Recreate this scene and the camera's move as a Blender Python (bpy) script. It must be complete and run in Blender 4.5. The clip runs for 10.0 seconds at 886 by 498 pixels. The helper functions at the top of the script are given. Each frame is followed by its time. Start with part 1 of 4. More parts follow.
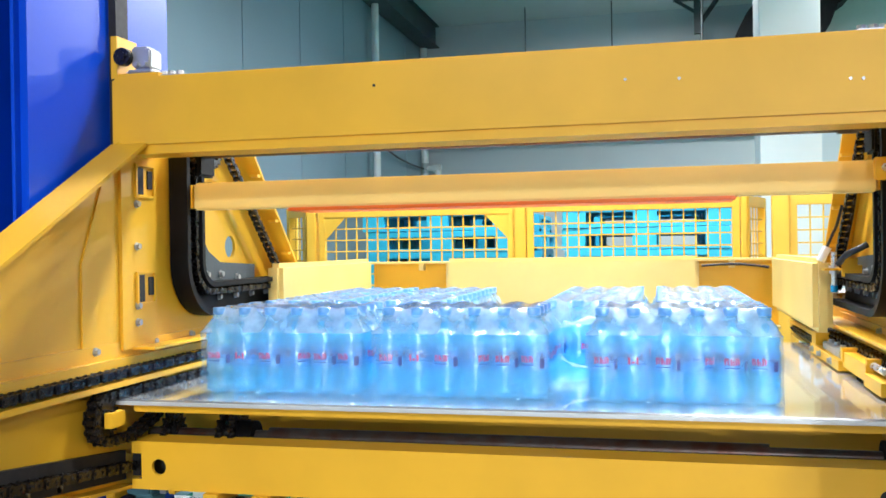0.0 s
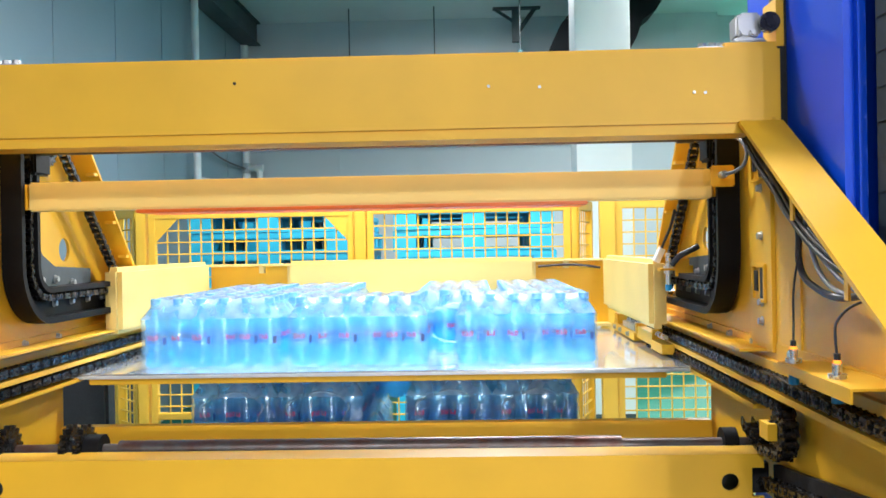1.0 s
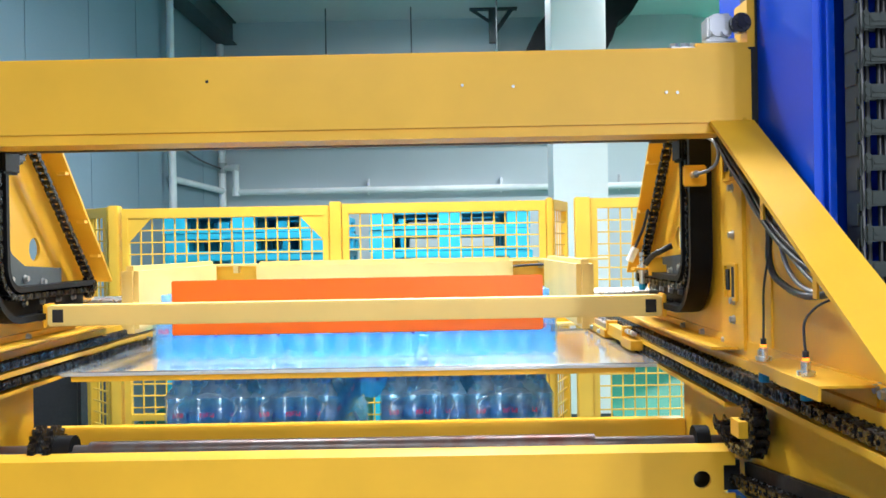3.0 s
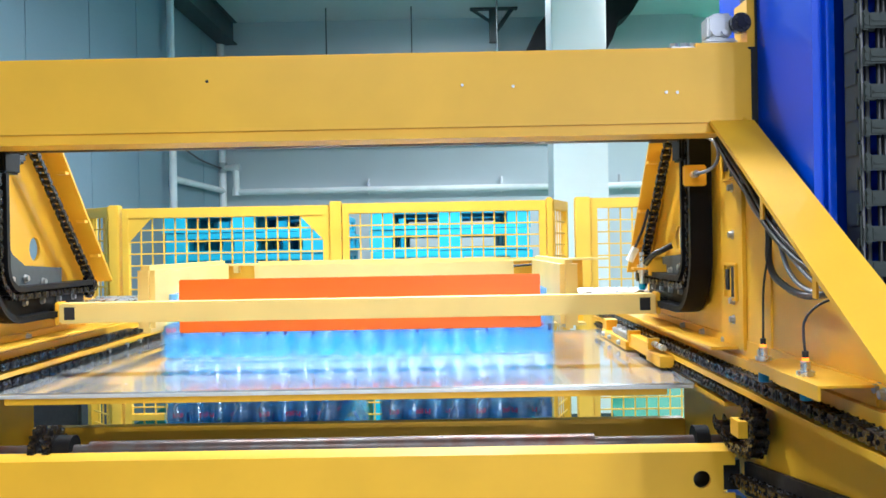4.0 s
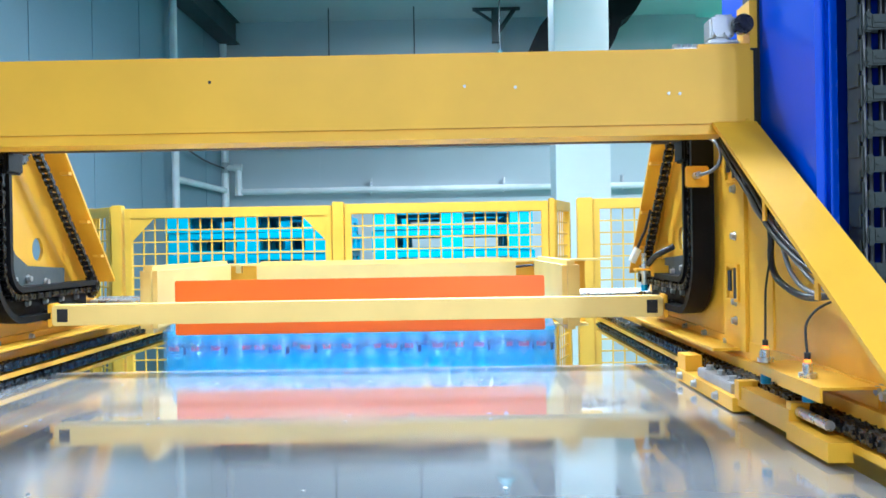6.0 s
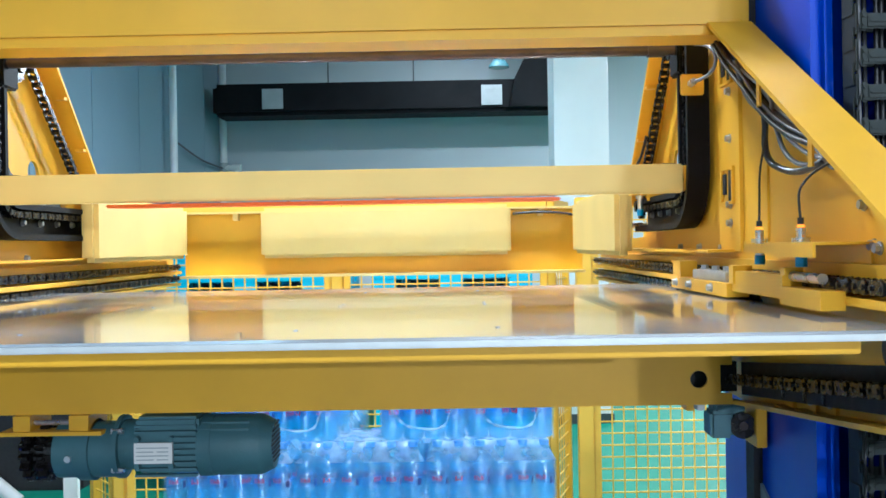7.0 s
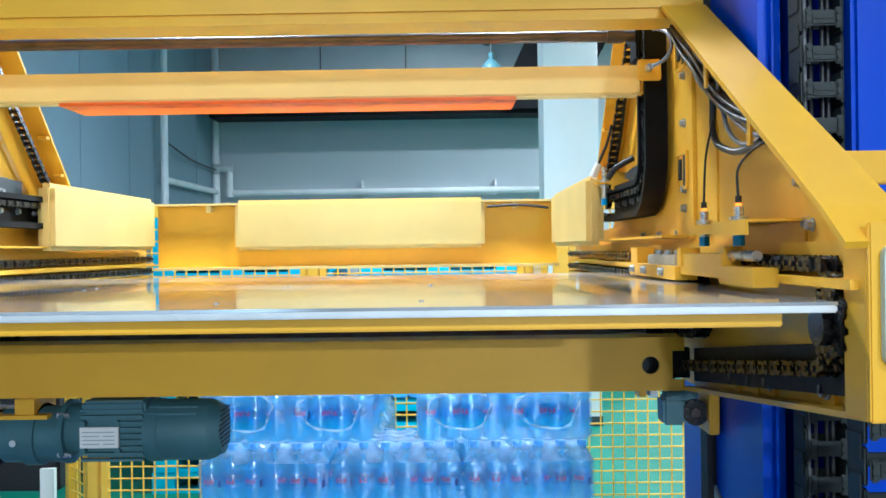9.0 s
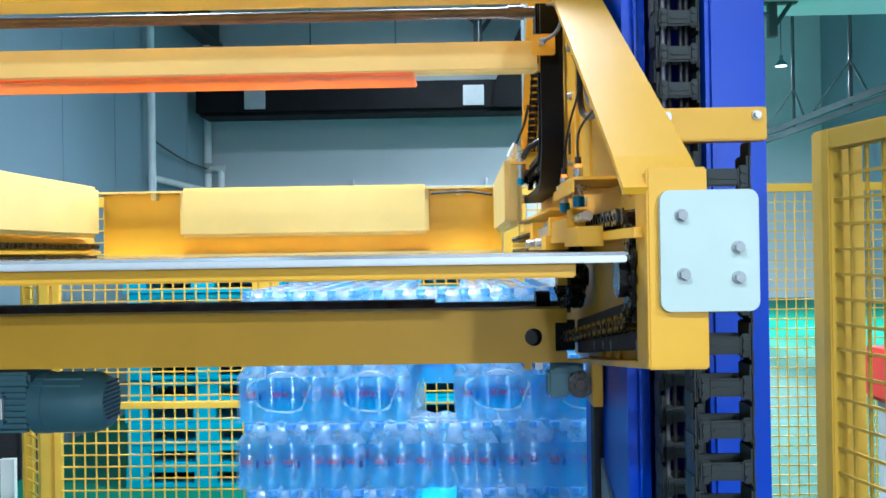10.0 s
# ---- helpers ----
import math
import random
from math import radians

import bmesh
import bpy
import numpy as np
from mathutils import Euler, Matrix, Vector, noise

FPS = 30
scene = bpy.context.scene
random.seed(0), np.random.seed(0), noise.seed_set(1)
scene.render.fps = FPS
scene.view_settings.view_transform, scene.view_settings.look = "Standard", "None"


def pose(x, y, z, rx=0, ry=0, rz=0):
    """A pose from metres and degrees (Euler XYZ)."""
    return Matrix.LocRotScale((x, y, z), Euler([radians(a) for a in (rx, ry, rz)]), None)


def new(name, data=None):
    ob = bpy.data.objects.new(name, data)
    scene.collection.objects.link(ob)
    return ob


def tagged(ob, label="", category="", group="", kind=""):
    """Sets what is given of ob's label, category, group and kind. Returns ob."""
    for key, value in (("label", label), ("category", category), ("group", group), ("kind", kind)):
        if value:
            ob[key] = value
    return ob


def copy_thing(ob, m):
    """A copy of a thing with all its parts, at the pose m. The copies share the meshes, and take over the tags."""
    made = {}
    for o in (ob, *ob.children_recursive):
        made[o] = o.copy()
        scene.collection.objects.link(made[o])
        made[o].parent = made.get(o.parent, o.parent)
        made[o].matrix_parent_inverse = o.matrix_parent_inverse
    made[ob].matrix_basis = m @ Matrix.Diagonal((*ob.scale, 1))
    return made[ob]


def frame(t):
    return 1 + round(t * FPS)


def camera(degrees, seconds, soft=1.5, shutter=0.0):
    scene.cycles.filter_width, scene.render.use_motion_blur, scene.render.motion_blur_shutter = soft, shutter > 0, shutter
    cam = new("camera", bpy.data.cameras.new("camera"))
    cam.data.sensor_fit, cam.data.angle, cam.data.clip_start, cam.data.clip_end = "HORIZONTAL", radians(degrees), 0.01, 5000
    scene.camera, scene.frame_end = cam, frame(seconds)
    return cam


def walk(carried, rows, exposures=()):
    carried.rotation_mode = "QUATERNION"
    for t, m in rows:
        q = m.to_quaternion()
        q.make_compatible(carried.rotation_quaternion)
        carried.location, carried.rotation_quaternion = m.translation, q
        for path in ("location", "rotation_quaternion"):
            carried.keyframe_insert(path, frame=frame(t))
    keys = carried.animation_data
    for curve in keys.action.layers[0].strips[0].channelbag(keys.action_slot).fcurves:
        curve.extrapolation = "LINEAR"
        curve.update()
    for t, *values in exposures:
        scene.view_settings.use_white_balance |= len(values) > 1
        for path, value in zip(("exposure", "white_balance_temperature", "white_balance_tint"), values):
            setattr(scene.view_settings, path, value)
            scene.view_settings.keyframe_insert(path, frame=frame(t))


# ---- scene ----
cam = camera(51.96, 10.0, soft=1.6)
PATH = [
    (0.0, 0.348, -1.885, 0.326, 13.40, -0.09, 0.88),
    (0.2, 0.325, -1.886, 0.331, 9.97, -0.05, 0.86),
    (0.5, 0.308, -1.896, 0.334, 5.29, -0.02, 0.93),
    (1.0, 0.246, -1.901, 0.331, 1.87, -0.21, 1.03),
    (1.5, 0.250, -1.900, 0.329, 0.58, -0.20, 1.03),
    (2.0, 0.252, -1.900, 0.328, 0.46, -0.20, 1.03),
    (2.5, 0.253, -1.900, 0.328, 0.45, -0.20, 1.03),
    (4.5, 0.255, -1.901, 0.328, 0.50, -0.22, 1.00),
    (5.0, 0.255, -1.901, 0.329, 0.53, -0.22, 0.98),
    (6.5, 0.256, -1.902, 0.330, 0.65, -0.21, 0.95),
    (7.0, 0.261, -1.902, 0.328, 0.58, -0.20, 0.99),
    (7.5, 0.268, -1.902, 0.327, 0.45, -0.18, 1.02),
    (8.0, 0.264, -1.902, 0.327, 0.50, -0.18, 1.00),
    (8.5, 0.291, -1.895, 0.329, 0.55, -0.12, 0.92),
    (9.0, 0.361, -1.885, 0.318, 0.56, -0.03, 0.77),
    (9.5, 0.457, -1.878, 0.298, 0.63, 0.03, 0.76),
    (9.8, 0.540, -1.883, 0.277, 0.96, 0.08, 0.88),
    (10.0, 0.620, -1.883, 0.251, 1.22, 0.18, 0.88),
]
walk(cam, [(t, pose(x, y, z, 90 + pitch, roll, yaw)) for t, x, y, z, yaw, pitch, roll in PATH],
     exposures=[(0.0, -0.02, 6400, 10), (2.5, -0.02, 6250, 9), (4.5, -0.02, 5850, 7), (5.4, -0.02, 5600, 6), (6.3, -0.04, 5250, 3), (7.2, -0.15, 5650, 5), (10.0, -0.18, 5500, 5)])

# ---- world and light ----
FLOOR, CEIL, BAY = -1.36, 3.42, 7.6
scene.cycles.transparent_max_bounces = 32
world = bpy.data.worlds.new("hall_world")
scene.world = world
world.use_nodes = True
world.node_tree.nodes["Background"].inputs["Color"].default_value = (0.75, 0.85, 0.9, 1)
world.node_tree.nodes["Background"].inputs["Strength"].default_value = 0.05
# only the last lamp hangs in view; the rest are unseen, added for brightness
ADDED_LAMPS = [
    (-0.6, -4.0, 2.42, 138), (2.2, -4.2, 2.42, 115), (3.6, -13.0, 1.9, 2700), (1.4, -15.0, 1.9, 2300),
    (-0.6, 1.2, 2.42, 90), (0.7, 1.2, 2.42, 90), (0.3, 3.7, 2.42, 165), (2.6, 6.6, 3.2, 270), (0.5, 8.3, 3.25, 60),
    (7.5, 8.0, 2.42, 135), (6.9, 16.0, 3.75, 2000),
]


def lamp(x, y, z, watts):
    data = bpy.data.lights.new("added_light", "AREA")
    data.shape, data.size, data.energy, data.color = "DISK", 0.40, watts, (0.95, 0.97, 1.0)
    ob = new("added_light", data)
    ob.matrix_world = pose(x, y, z)


for spot in ADDED_LAMPS:
    lamp(*spot)

# ---- materials ----


def mat(name, color, rough=0.5, metal=0.0, vary=0.12, scale=6.0, bump=0.0, bump_scale=60.0, stain=None, coat=0.0, coat_rough=0.35, random_piece=0.0, spec=0.5):
    """A surface with two scales of variation in colour, roughness and relief."""
    m = bpy.data.materials.new(name)
    m.use_nodes = True
    nt = m.node_tree
    b = nt.nodes["Principled BSDF"]
    b.inputs["Metallic"].default_value = metal
    b.inputs["Coat Weight"].default_value = coat
    b.inputs["Coat Roughness"].default_value = coat_rough
    b.inputs["Specular IOR Level"].default_value = spec
    tex = nt.nodes.new("ShaderNodeTexCoord")
    n1 = nt.nodes.new("ShaderNodeTexNoise")
    n1.inputs["Scale"].default_value, n1.inputs["Detail"].default_value = scale, 5
    n2 = nt.nodes.new("ShaderNodeTexNoise")
    n2.inputs["Scale"].default_value, n2.inputs["Detail"].default_value = bump_scale, 3
    for n in (n1, n2):
        nt.links.new(tex.outputs["Object"], n.inputs["Vector"])
    ramp = nt.nodes.new("ShaderNodeValToRGB")
    dark = stain or tuple(c * (1 - vary) for c in color)
    light = tuple(min(1, c * (1 + vary * 0.5)) for c in color)
    ramp.color_ramp.elements[0].color, ramp.color_ramp.elements[1].color = (*dark, 1), (*light, 1)
    ramp.color_ramp.elements[0].position, ramp.color_ramp.elements[1].position = 0.3, 0.6
    nt.links.new(n1.outputs["Fac"], ramp.inputs["Fac"])
    out = ramp.outputs["Color"]
    if random_piece:
        info = nt.nodes.new("ShaderNodeObjectInfo")
        hsv = nt.nodes.new("ShaderNodeHueSaturation")
        mr = nt.nodes.new("ShaderNodeMapRange")
        mr.inputs["To Min"].default_value, mr.inputs["To Max"].default_value = 1 - random_piece, 1 + random_piece
        nt.links.new(info.outputs["Random"], mr.inputs["Value"])
        nt.links.new(mr.outputs["Result"], hsv.inputs["Value"])
        nt.links.new(out, hsv.inputs["Color"])
        out = hsv.outputs["Color"]
    nt.links.new(out, b.inputs["Base Color"])
    rr = nt.nodes.new("ShaderNodeMapRange")
    rr.inputs["To Min"].default_value, rr.inputs["To Max"].default_value = max(0.02, rough * 0.8), min(1, rough * 1.2)
    nt.links.new(n2.outputs["Fac"], rr.inputs["Value"])
    nt.links.new(rr.outputs["Result"], b.inputs["Roughness"])
    if bump:
        bp = nt.nodes.new("ShaderNodeBump")
        bp.inputs["Strength"].default_value, bp.inputs["Distance"].default_value = bump, 0.002
        nt.links.new(n2.outputs["Fac"], bp.inputs["Height"])
        nt.links.new(bp.outputs["Normal"], b.inputs["Normal"])
    return m


YELLOW = mat("yellow_paint", (0.85, 0.462, 0.026), 0.42, spec=0.28, coat=0.12, coat_rough=0.36, vary=0.10, scale=3.0, bump=0.07, bump_scale=420)
# yellow paled to imitate overexposure on clamp covers, flanges and pusher bar
YELLOW_PALED = mat("overexposed_yellow", (0.82, 0.60, 0.19), 0.45, spec=0.4, vary=0.06, scale=4.0, bump=0.12, bump_scale=420)
FENCEY = mat("yellow_fence_paint", (0.80, 0.50, 0.05), 0.45, spec=0.4, vary=0.08, scale=4.0)
BLUE = mat("blue_paint", (0.002, 0.065, 0.62), 0.30, spec=0.25, vary=0.12, scale=2.0, bump=0.12, bump_scale=300)
ORANGE = mat("orange_plate", (0.88, 0.20, 0.035), 0.32, spec=0.45, coat=0.1, coat_rough=0.3, vary=0.08, scale=5, bump=0.1, bump_scale=200)


def lit_through(m, color, share):
    """Lets light that falls on the far side of a plastic sheet show through it."""
    nt = m.node_tree
    tl = nt.nodes.new("ShaderNodeBsdfTranslucent")
    tl.inputs["Color"].default_value = (*color, 1)
    mix = nt.nodes.new("ShaderNodeMixShader")
    mix.inputs["Fac"].default_value = share
    nt.links.new(nt.nodes["Principled BSDF"].outputs["BSDF"], mix.inputs[1])
    nt.links.new(tl.outputs["BSDF"], mix.inputs[2])
    nt.links.new(mix.outputs["Shader"], nt.nodes["Material Output"].inputs["Surface"])


lit_through(ORANGE, (1.0, 0.42, 0.03), 0.45)
BLACK = mat("black_rail", (0.005, 0.005, 0.006), 0.5, spec=0.12, vary=0.35, scale=12, bump=0.2, bump_scale=150)
CHAIN = mat("oiled_chain", (0.010, 0.009, 0.009), 0.27, metal=0.0, spec=0.38, vary=0.4, scale=40)
STEEL = mat("steel", (0.70, 0.71, 0.72), 0.28, metal=0.85, vary=0.05, scale=20)
SHEET = mat("steel_sheet", (0.60, 0.62, 0.64), 0.07, metal=0.62, vary=0.10, scale=2.5, bump=0.008, bump_scale=12)


def smear(m, low, high):
    """Lets the slow noise of a surface roughen it in patches, as grease and scuffs do."""
    nt = m.node_tree
    slow = next(n for n in nt.nodes if n.type == "TEX_NOISE")
    span = next(n for n in nt.nodes if n.type == "MAP_RANGE")
    nt.links.new(slow.outputs["Fac"], span.inputs["Value"])
    span.inputs["From Min"].default_value, span.inputs["From Max"].default_value = 0.40, 0.68
    span.inputs["To Min"].default_value, span.inputs["To Max"].default_value = low, high


smear(SHEET, 0.035, 0.16)
EDGE = mat("bright_edge", (0.62, 0.66, 0.66), 0.4, metal=0.25, vary=0.06, scale=20)
SHAFT = mat("rusty_shaft", (0.085, 0.078, 0.075), 0.36, metal=0.55, vary=0.5, scale=18, stain=(0.09, 0.03, 0.018))
ZINC = mat("zinc_casting", (0.42, 0.43, 0.43), 0.38, metal=0.6, vary=0.12, scale=25)
ROD = mat("worn_shaft", (0.085, 0.062, 0.055), 0.36, metal=0.4, vary=0.35, scale=14)
MOTOR = mat("grey_green_cast", (0.06, 0.16, 0.19), 0.5, vary=0.15, scale=10, bump=0.25, bump_scale=200)
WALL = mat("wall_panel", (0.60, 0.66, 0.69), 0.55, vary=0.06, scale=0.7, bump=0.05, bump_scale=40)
# the rear wall's panel again, darkened to paint the side walls' shade
WALL_SHADED = mat("shaded_wall_panel", (0.22, 0.31, 0.365), 0.45, vary=0.06, scale=0.7)
CEILM = mat("ceiling_sheet", (0.78, 0.79, 0.80), 0.6, vary=0.06, scale=0.8)
PIPEW = mat("white_pipe", (0.85, 0.87, 0.87), 0.22, spec=0.6, vary=0.08, scale=5.0)
WHITE = mat("white_paint", (0.84, 0.84, 0.81), 0.5, vary=0.04, scale=2.0)
PALEG = mat("pale_green_plate", (0.58, 0.72, 0.66), 0.4, vary=0.06, scale=8, bump=0.1)
GREEN = mat("green_floor", (0.014, 0.18, 0.112), 0.6, spec=0.15, vary=0.12, scale=0.8, bump=0.04, bump_scale=8)
# made-up floor behind the camera, kept dark to hold down green bounce light
UNSEEN_FLOOR = mat("unseen_dark_floor", (0.06, 0.059, 0.057), 0.45, vary=0.15, scale=1.2, bump=0.1, bump_scale=20)
PALLET = mat("blue_pallet", (0.02, 0.42, 0.62), 0.5, vary=0.12, scale=6, bump=0.15, random_piece=0.12)
# black parts, and painted shade in slots, pockets and behind the chain
DARK = mat("black_and_shade", (0.012, 0.012, 0.014), 0.7, vary=0.2)
DUCT = mat("black_duct", (0.006, 0.0065, 0.008), 0.7, spec=0.2, vary=0.3, scale=3, bump=0.5, bump_scale=12)
BEAMD = mat("dark_steel", (0.05, 0.065, 0.07), 0.55, vary=0.2, scale=4)
GREYP = mat("grey_paint", (0.42, 0.46, 0.47), 0.5, vary=0.1)
CABLE = mat("cable", (0.02, 0.02, 0.022), 0.38, vary=0.2)
SHEATH = mat("grey_cable", (0.20, 0.20, 0.21), 0.38, vary=0.15)
CARRIER = mat("cable_carrier_plastic", (0.032, 0.043, 0.042), 0.5, spec=0.3, vary=0.2, scale=20)
REDM = mat("red_cloth", (0.65, 0.05, 0.03), 0.6)
TIP = mat("blue_sensor_tip", (0.0, 0.25, 0.5), 0.4)
RED = mat("red_print", (0.70, 0.02, 0.07), 0.4, vary=0.05)
NAVY = mat("navy_print", (0.05, 0.06, 0.25), 0.4, vary=0.05)
AMBER = bpy.data.materials.new("amber_glow")
AMBER.use_nodes = True
AMBER.node_tree.nodes["Principled BSDF"].inputs["Base Color"].default_value = (0.9, 0.25, 0.02, 1)
AMBER.node_tree.nodes["Principled BSDF"].inputs["Emission Color"].default_value = (1.0, 0.22, 0.02, 1)
AMBER.node_tree.nodes["Principled BSDF"].inputs["Emission Strength"].default_value = 2.5
GLOW = bpy.data.materials.new("lamp_glow")
GLOW.use_nodes = True
GLOW.node_tree.nodes["Principled BSDF"].inputs["Emission Color"].default_value = (1, 0.97, 0.92, 1)
GLOW.node_tree.nodes["Principled BSDF"].inputs["Emission Strength"].default_value = 4.0


def clear_plastic(name, color, opacity, rough, gloss_ior=1.45, tint=None):
    """Thin clear plastic: part see-through, part tinted and scattering, with a glossy skin."""
    m = bpy.data.materials.new(name)
    m.use_nodes = True
    nt = m.node_tree
    b = nt.nodes["Principled BSDF"]
    b.inputs["Base Color"].default_value = (*color, 1)
    b.inputs["Roughness"].default_value = rough
    b.inputs["IOR"].default_value = gloss_ior
    tr = nt.nodes.new("ShaderNodeBsdfTransparent")
    tr.inputs["Color"].default_value = (*(tint or [0.55 + 0.45 * c for c in color]), 1)
    mix = nt.nodes.new("ShaderNodeMixShader")
    nz = nt.nodes.new("ShaderNodeTexNoise")
    tc = nt.nodes.new("ShaderNodeTexCoord")
    mp = nt.nodes.new("ShaderNodeMapRange")
    nz.inputs["Scale"].default_value, nz.inputs["Detail"].default_value = 17, 5
    nt.links.new(tc.outputs["Object"], nz.inputs["Vector"])
    nt.links.new(nz.outputs["Fac"], mp.inputs["Value"])
    mp.inputs["From Min"].default_value, mp.inputs["From Max"].default_value = 0.35, 0.65
    mp.inputs["To Min"].default_value, mp.inputs["To Max"].default_value = opacity * 0.6, min(1, opacity * 1.5)
    lw = nt.nodes.new("ShaderNodeLayerWeight")
    lw.inputs["Blend"].default_value = 0.5
    pw = nt.nodes.new("ShaderNodeMath")
    pw.operation = "POWER"
    pw.inputs[1].default_value = 4.0
    nt.links.new(lw.outputs["Facing"], pw.inputs[0])
    fr = nt.nodes.new("ShaderNodeMath")
    fr.operation = "MULTIPLY_ADD"
    fr.inputs[1].default_value, fr.inputs[2].default_value = 0.65, 1.5 * (gloss_ior - 1) ** 2 / (gloss_ior + 1) ** 2
    nt.links.new(pw.outputs["Value"], fr.inputs[0])
    nt.links.new(mp.outputs["Result"], mix.inputs["Fac"])
    nt.links.new(tr.outputs["BSDF"], mix.inputs[1])
    nt.links.new(b.outputs["BSDF"], mix.inputs[2])
    skin = nt.nodes.new("ShaderNodeMixShader")
    gl = nt.nodes.new("ShaderNodeBsdfGlossy")
    gl.inputs["Roughness"].default_value = rough
    nt.links.new(fr.outputs["Value"], skin.inputs["Fac"])
    nt.links.new(mix.outputs["Shader"], skin.inputs[1])
    nt.links.new(gl.outputs["BSDF"], skin.inputs[2])
    bmp = nt.nodes.new("ShaderNodeBump")
    bmp.inputs["Strength"].default_value, bmp.inputs["Distance"].default_value = 0.7, 0.005
    nt.links.new(nz.outputs["Fac"], bmp.inputs["Height"])
    nt.links.new(bmp.outputs["Normal"], b.inputs["Normal"])
    nt.links.new(bmp.outputs["Normal"], gl.inputs["Normal"])
    nt.links.new(skin.outputs["Shader"], nt.nodes["Material Output"].inputs["Surface"])
    return m


FILM = clear_plastic("shrink_film", (0.88, 0.95, 1.0), 0.08, 0.07)
# top film made whiter to imitate strong light and sheen on the packs
FILM_TOP = clear_plastic("light_whitened_film", (0.92, 0.95, 1.0), 0.33, 0.14)
RIM = clear_plastic("gathered_film", (0.85, 0.94, 1.0), 0.35, 0.12)


def water_bottle(name, glow, clear, scatter, see_through):
    """A filled bottle: water that bends light, a share of scattered blue and a share of straight view, under a glossy skin."""
    m = bpy.data.materials.new(name)
    m.use_nodes = True
    nt = m.node_tree
    b = nt.nodes["Principled BSDF"]
    b.inputs["Base Color"].default_value = (*clear, 1)
    b.inputs["Transmission Weight"].default_value = 1.0
    b.inputs["Roughness"].default_value = 0.04
    b.inputs["IOR"].default_value = 1.33
    df = nt.nodes.new("ShaderNodeBsdfDiffuse")
    tl = nt.nodes.new("ShaderNodeBsdfTranslucent")
    tr = nt.nodes.new("ShaderNodeBsdfTransparent")
    for n in (df, tl):
        n.inputs["Color"].default_value = (*glow, 1)
    tr.inputs["Color"].default_value = (0.74, 0.94, 1.0, 1)
    m1, m2, m3 = [nt.nodes.new("ShaderNodeMixShader") for _ in range(3)]
    for mix, fac, one, two in ((m1, 0.5, df.outputs[0], tl.outputs[0]), (m2, scatter, b.outputs[0], m1.outputs[0]), (m3, see_through, m2.outputs[0], tr.outputs[0])):
        mix.inputs["Fac"].default_value = fac
        nt.links.new(one, mix.inputs[1])
        nt.links.new(two, mix.inputs[2])
    tc = nt.nodes.new("ShaderNodeTexCoord")
    nz = nt.nodes.new("ShaderNodeTexNoise")
    nz.inputs["Scale"].default_value, nz.inputs["Detail"].default_value = 26, 3
    bp = nt.nodes.new("ShaderNodeBump")
    bp.inputs["Strength"].default_value, bp.inputs["Distance"].default_value = 0.5, 0.004
    nt.links.new(tc.outputs["Object"], nz.inputs["Vector"])
    nt.links.new(nz.outputs["Fac"], bp.inputs["Height"])
    nt.links.new(bp.outputs["Normal"], b.inputs["Normal"])
    gl = nt.nodes.new("ShaderNodeBsdfGlossy")
    gl.inputs["Roughness"].default_value = 0.16
    m4 = nt.nodes.new("ShaderNodeMixShader")
    m4.inputs["Fac"].default_value = 0.11
    nt.links.new(bp.outputs["Normal"], gl.inputs["Normal"])
    nt.links.new(m3.outputs["Shader"], m4.inputs[1])
    nt.links.new(gl.outputs["BSDF"], m4.inputs[2])
    nt.links.new(m4.outputs["Shader"], nt.nodes["Material Output"].inputs["Surface"])
    return m


BOTTLE = water_bottle("blue_water_bottle", (0.11, 0.66, 1.0), (0.46, 0.88, 1.0), 0.19, 0.30)


def add_translucency(m, color, share):
    """Lets light that falls on the far side glow through the water."""
    nt = m.node_tree
    mix = next(n for n in nt.nodes if n.type == "MIX_SHADER" and any(k.from_node.type == "BSDF_TRANSPARENT" for k in n.inputs[1].links))
    b = nt.nodes["Principled BSDF"]
    tl = nt.nodes.new("ShaderNodeBsdfTranslucent")
    tl.inputs["Color"].default_value = (*color, 1)
    m2 = nt.nodes.new("ShaderNodeMixShader")
    m2.inputs["Fac"].default_value = share
    nt.links.new(b.outputs["BSDF"], m2.inputs[1])
    nt.links.new(tl.outputs["BSDF"], m2.inputs[2])
    nt.links.new(m2.outputs["Shader"], mix.inputs[2])


add_translucency(FILM, (0.72, 0.92, 1.0), 0.6)
add_translucency(FILM_TOP, (0.85, 0.93, 1.0), 0.5)
add_translucency(RIM, (0.85, 0.96, 1.0), 0.5)
CAPM = clear_plastic("bottle_cap", (0.22, 0.58, 0.95), 0.35, 0.3)
add_translucency(CAPM, (0.3, 0.65, 1.0), 0.5)
LABEL = clear_plastic("label_film", (0.50, 0.74, 0.98), 0.08, 0.25)

# ---- mesh helpers ----


def part(name, bm, material, parent=None, label="", smooth=False):
    """Links bm as one mesh object under a thing or a part."""
    bmesh.ops.recalc_face_normals(bm, faces=bm.faces)
    me = bpy.data.meshes.new(name)
    bm.to_mesh(me)
    bm.free()
    for m in material if isinstance(material, (list, tuple)) else (material,):
        me.materials.append(m)
    if smooth:
        me.polygons.foreach_set("use_smooth", [True] * len(me.polygons))
        me.set_sharp_from_angle(angle=radians(35))
    ob = new(name, me)
    if parent:
        ob.parent = parent
    return tagged(ob, label=label)


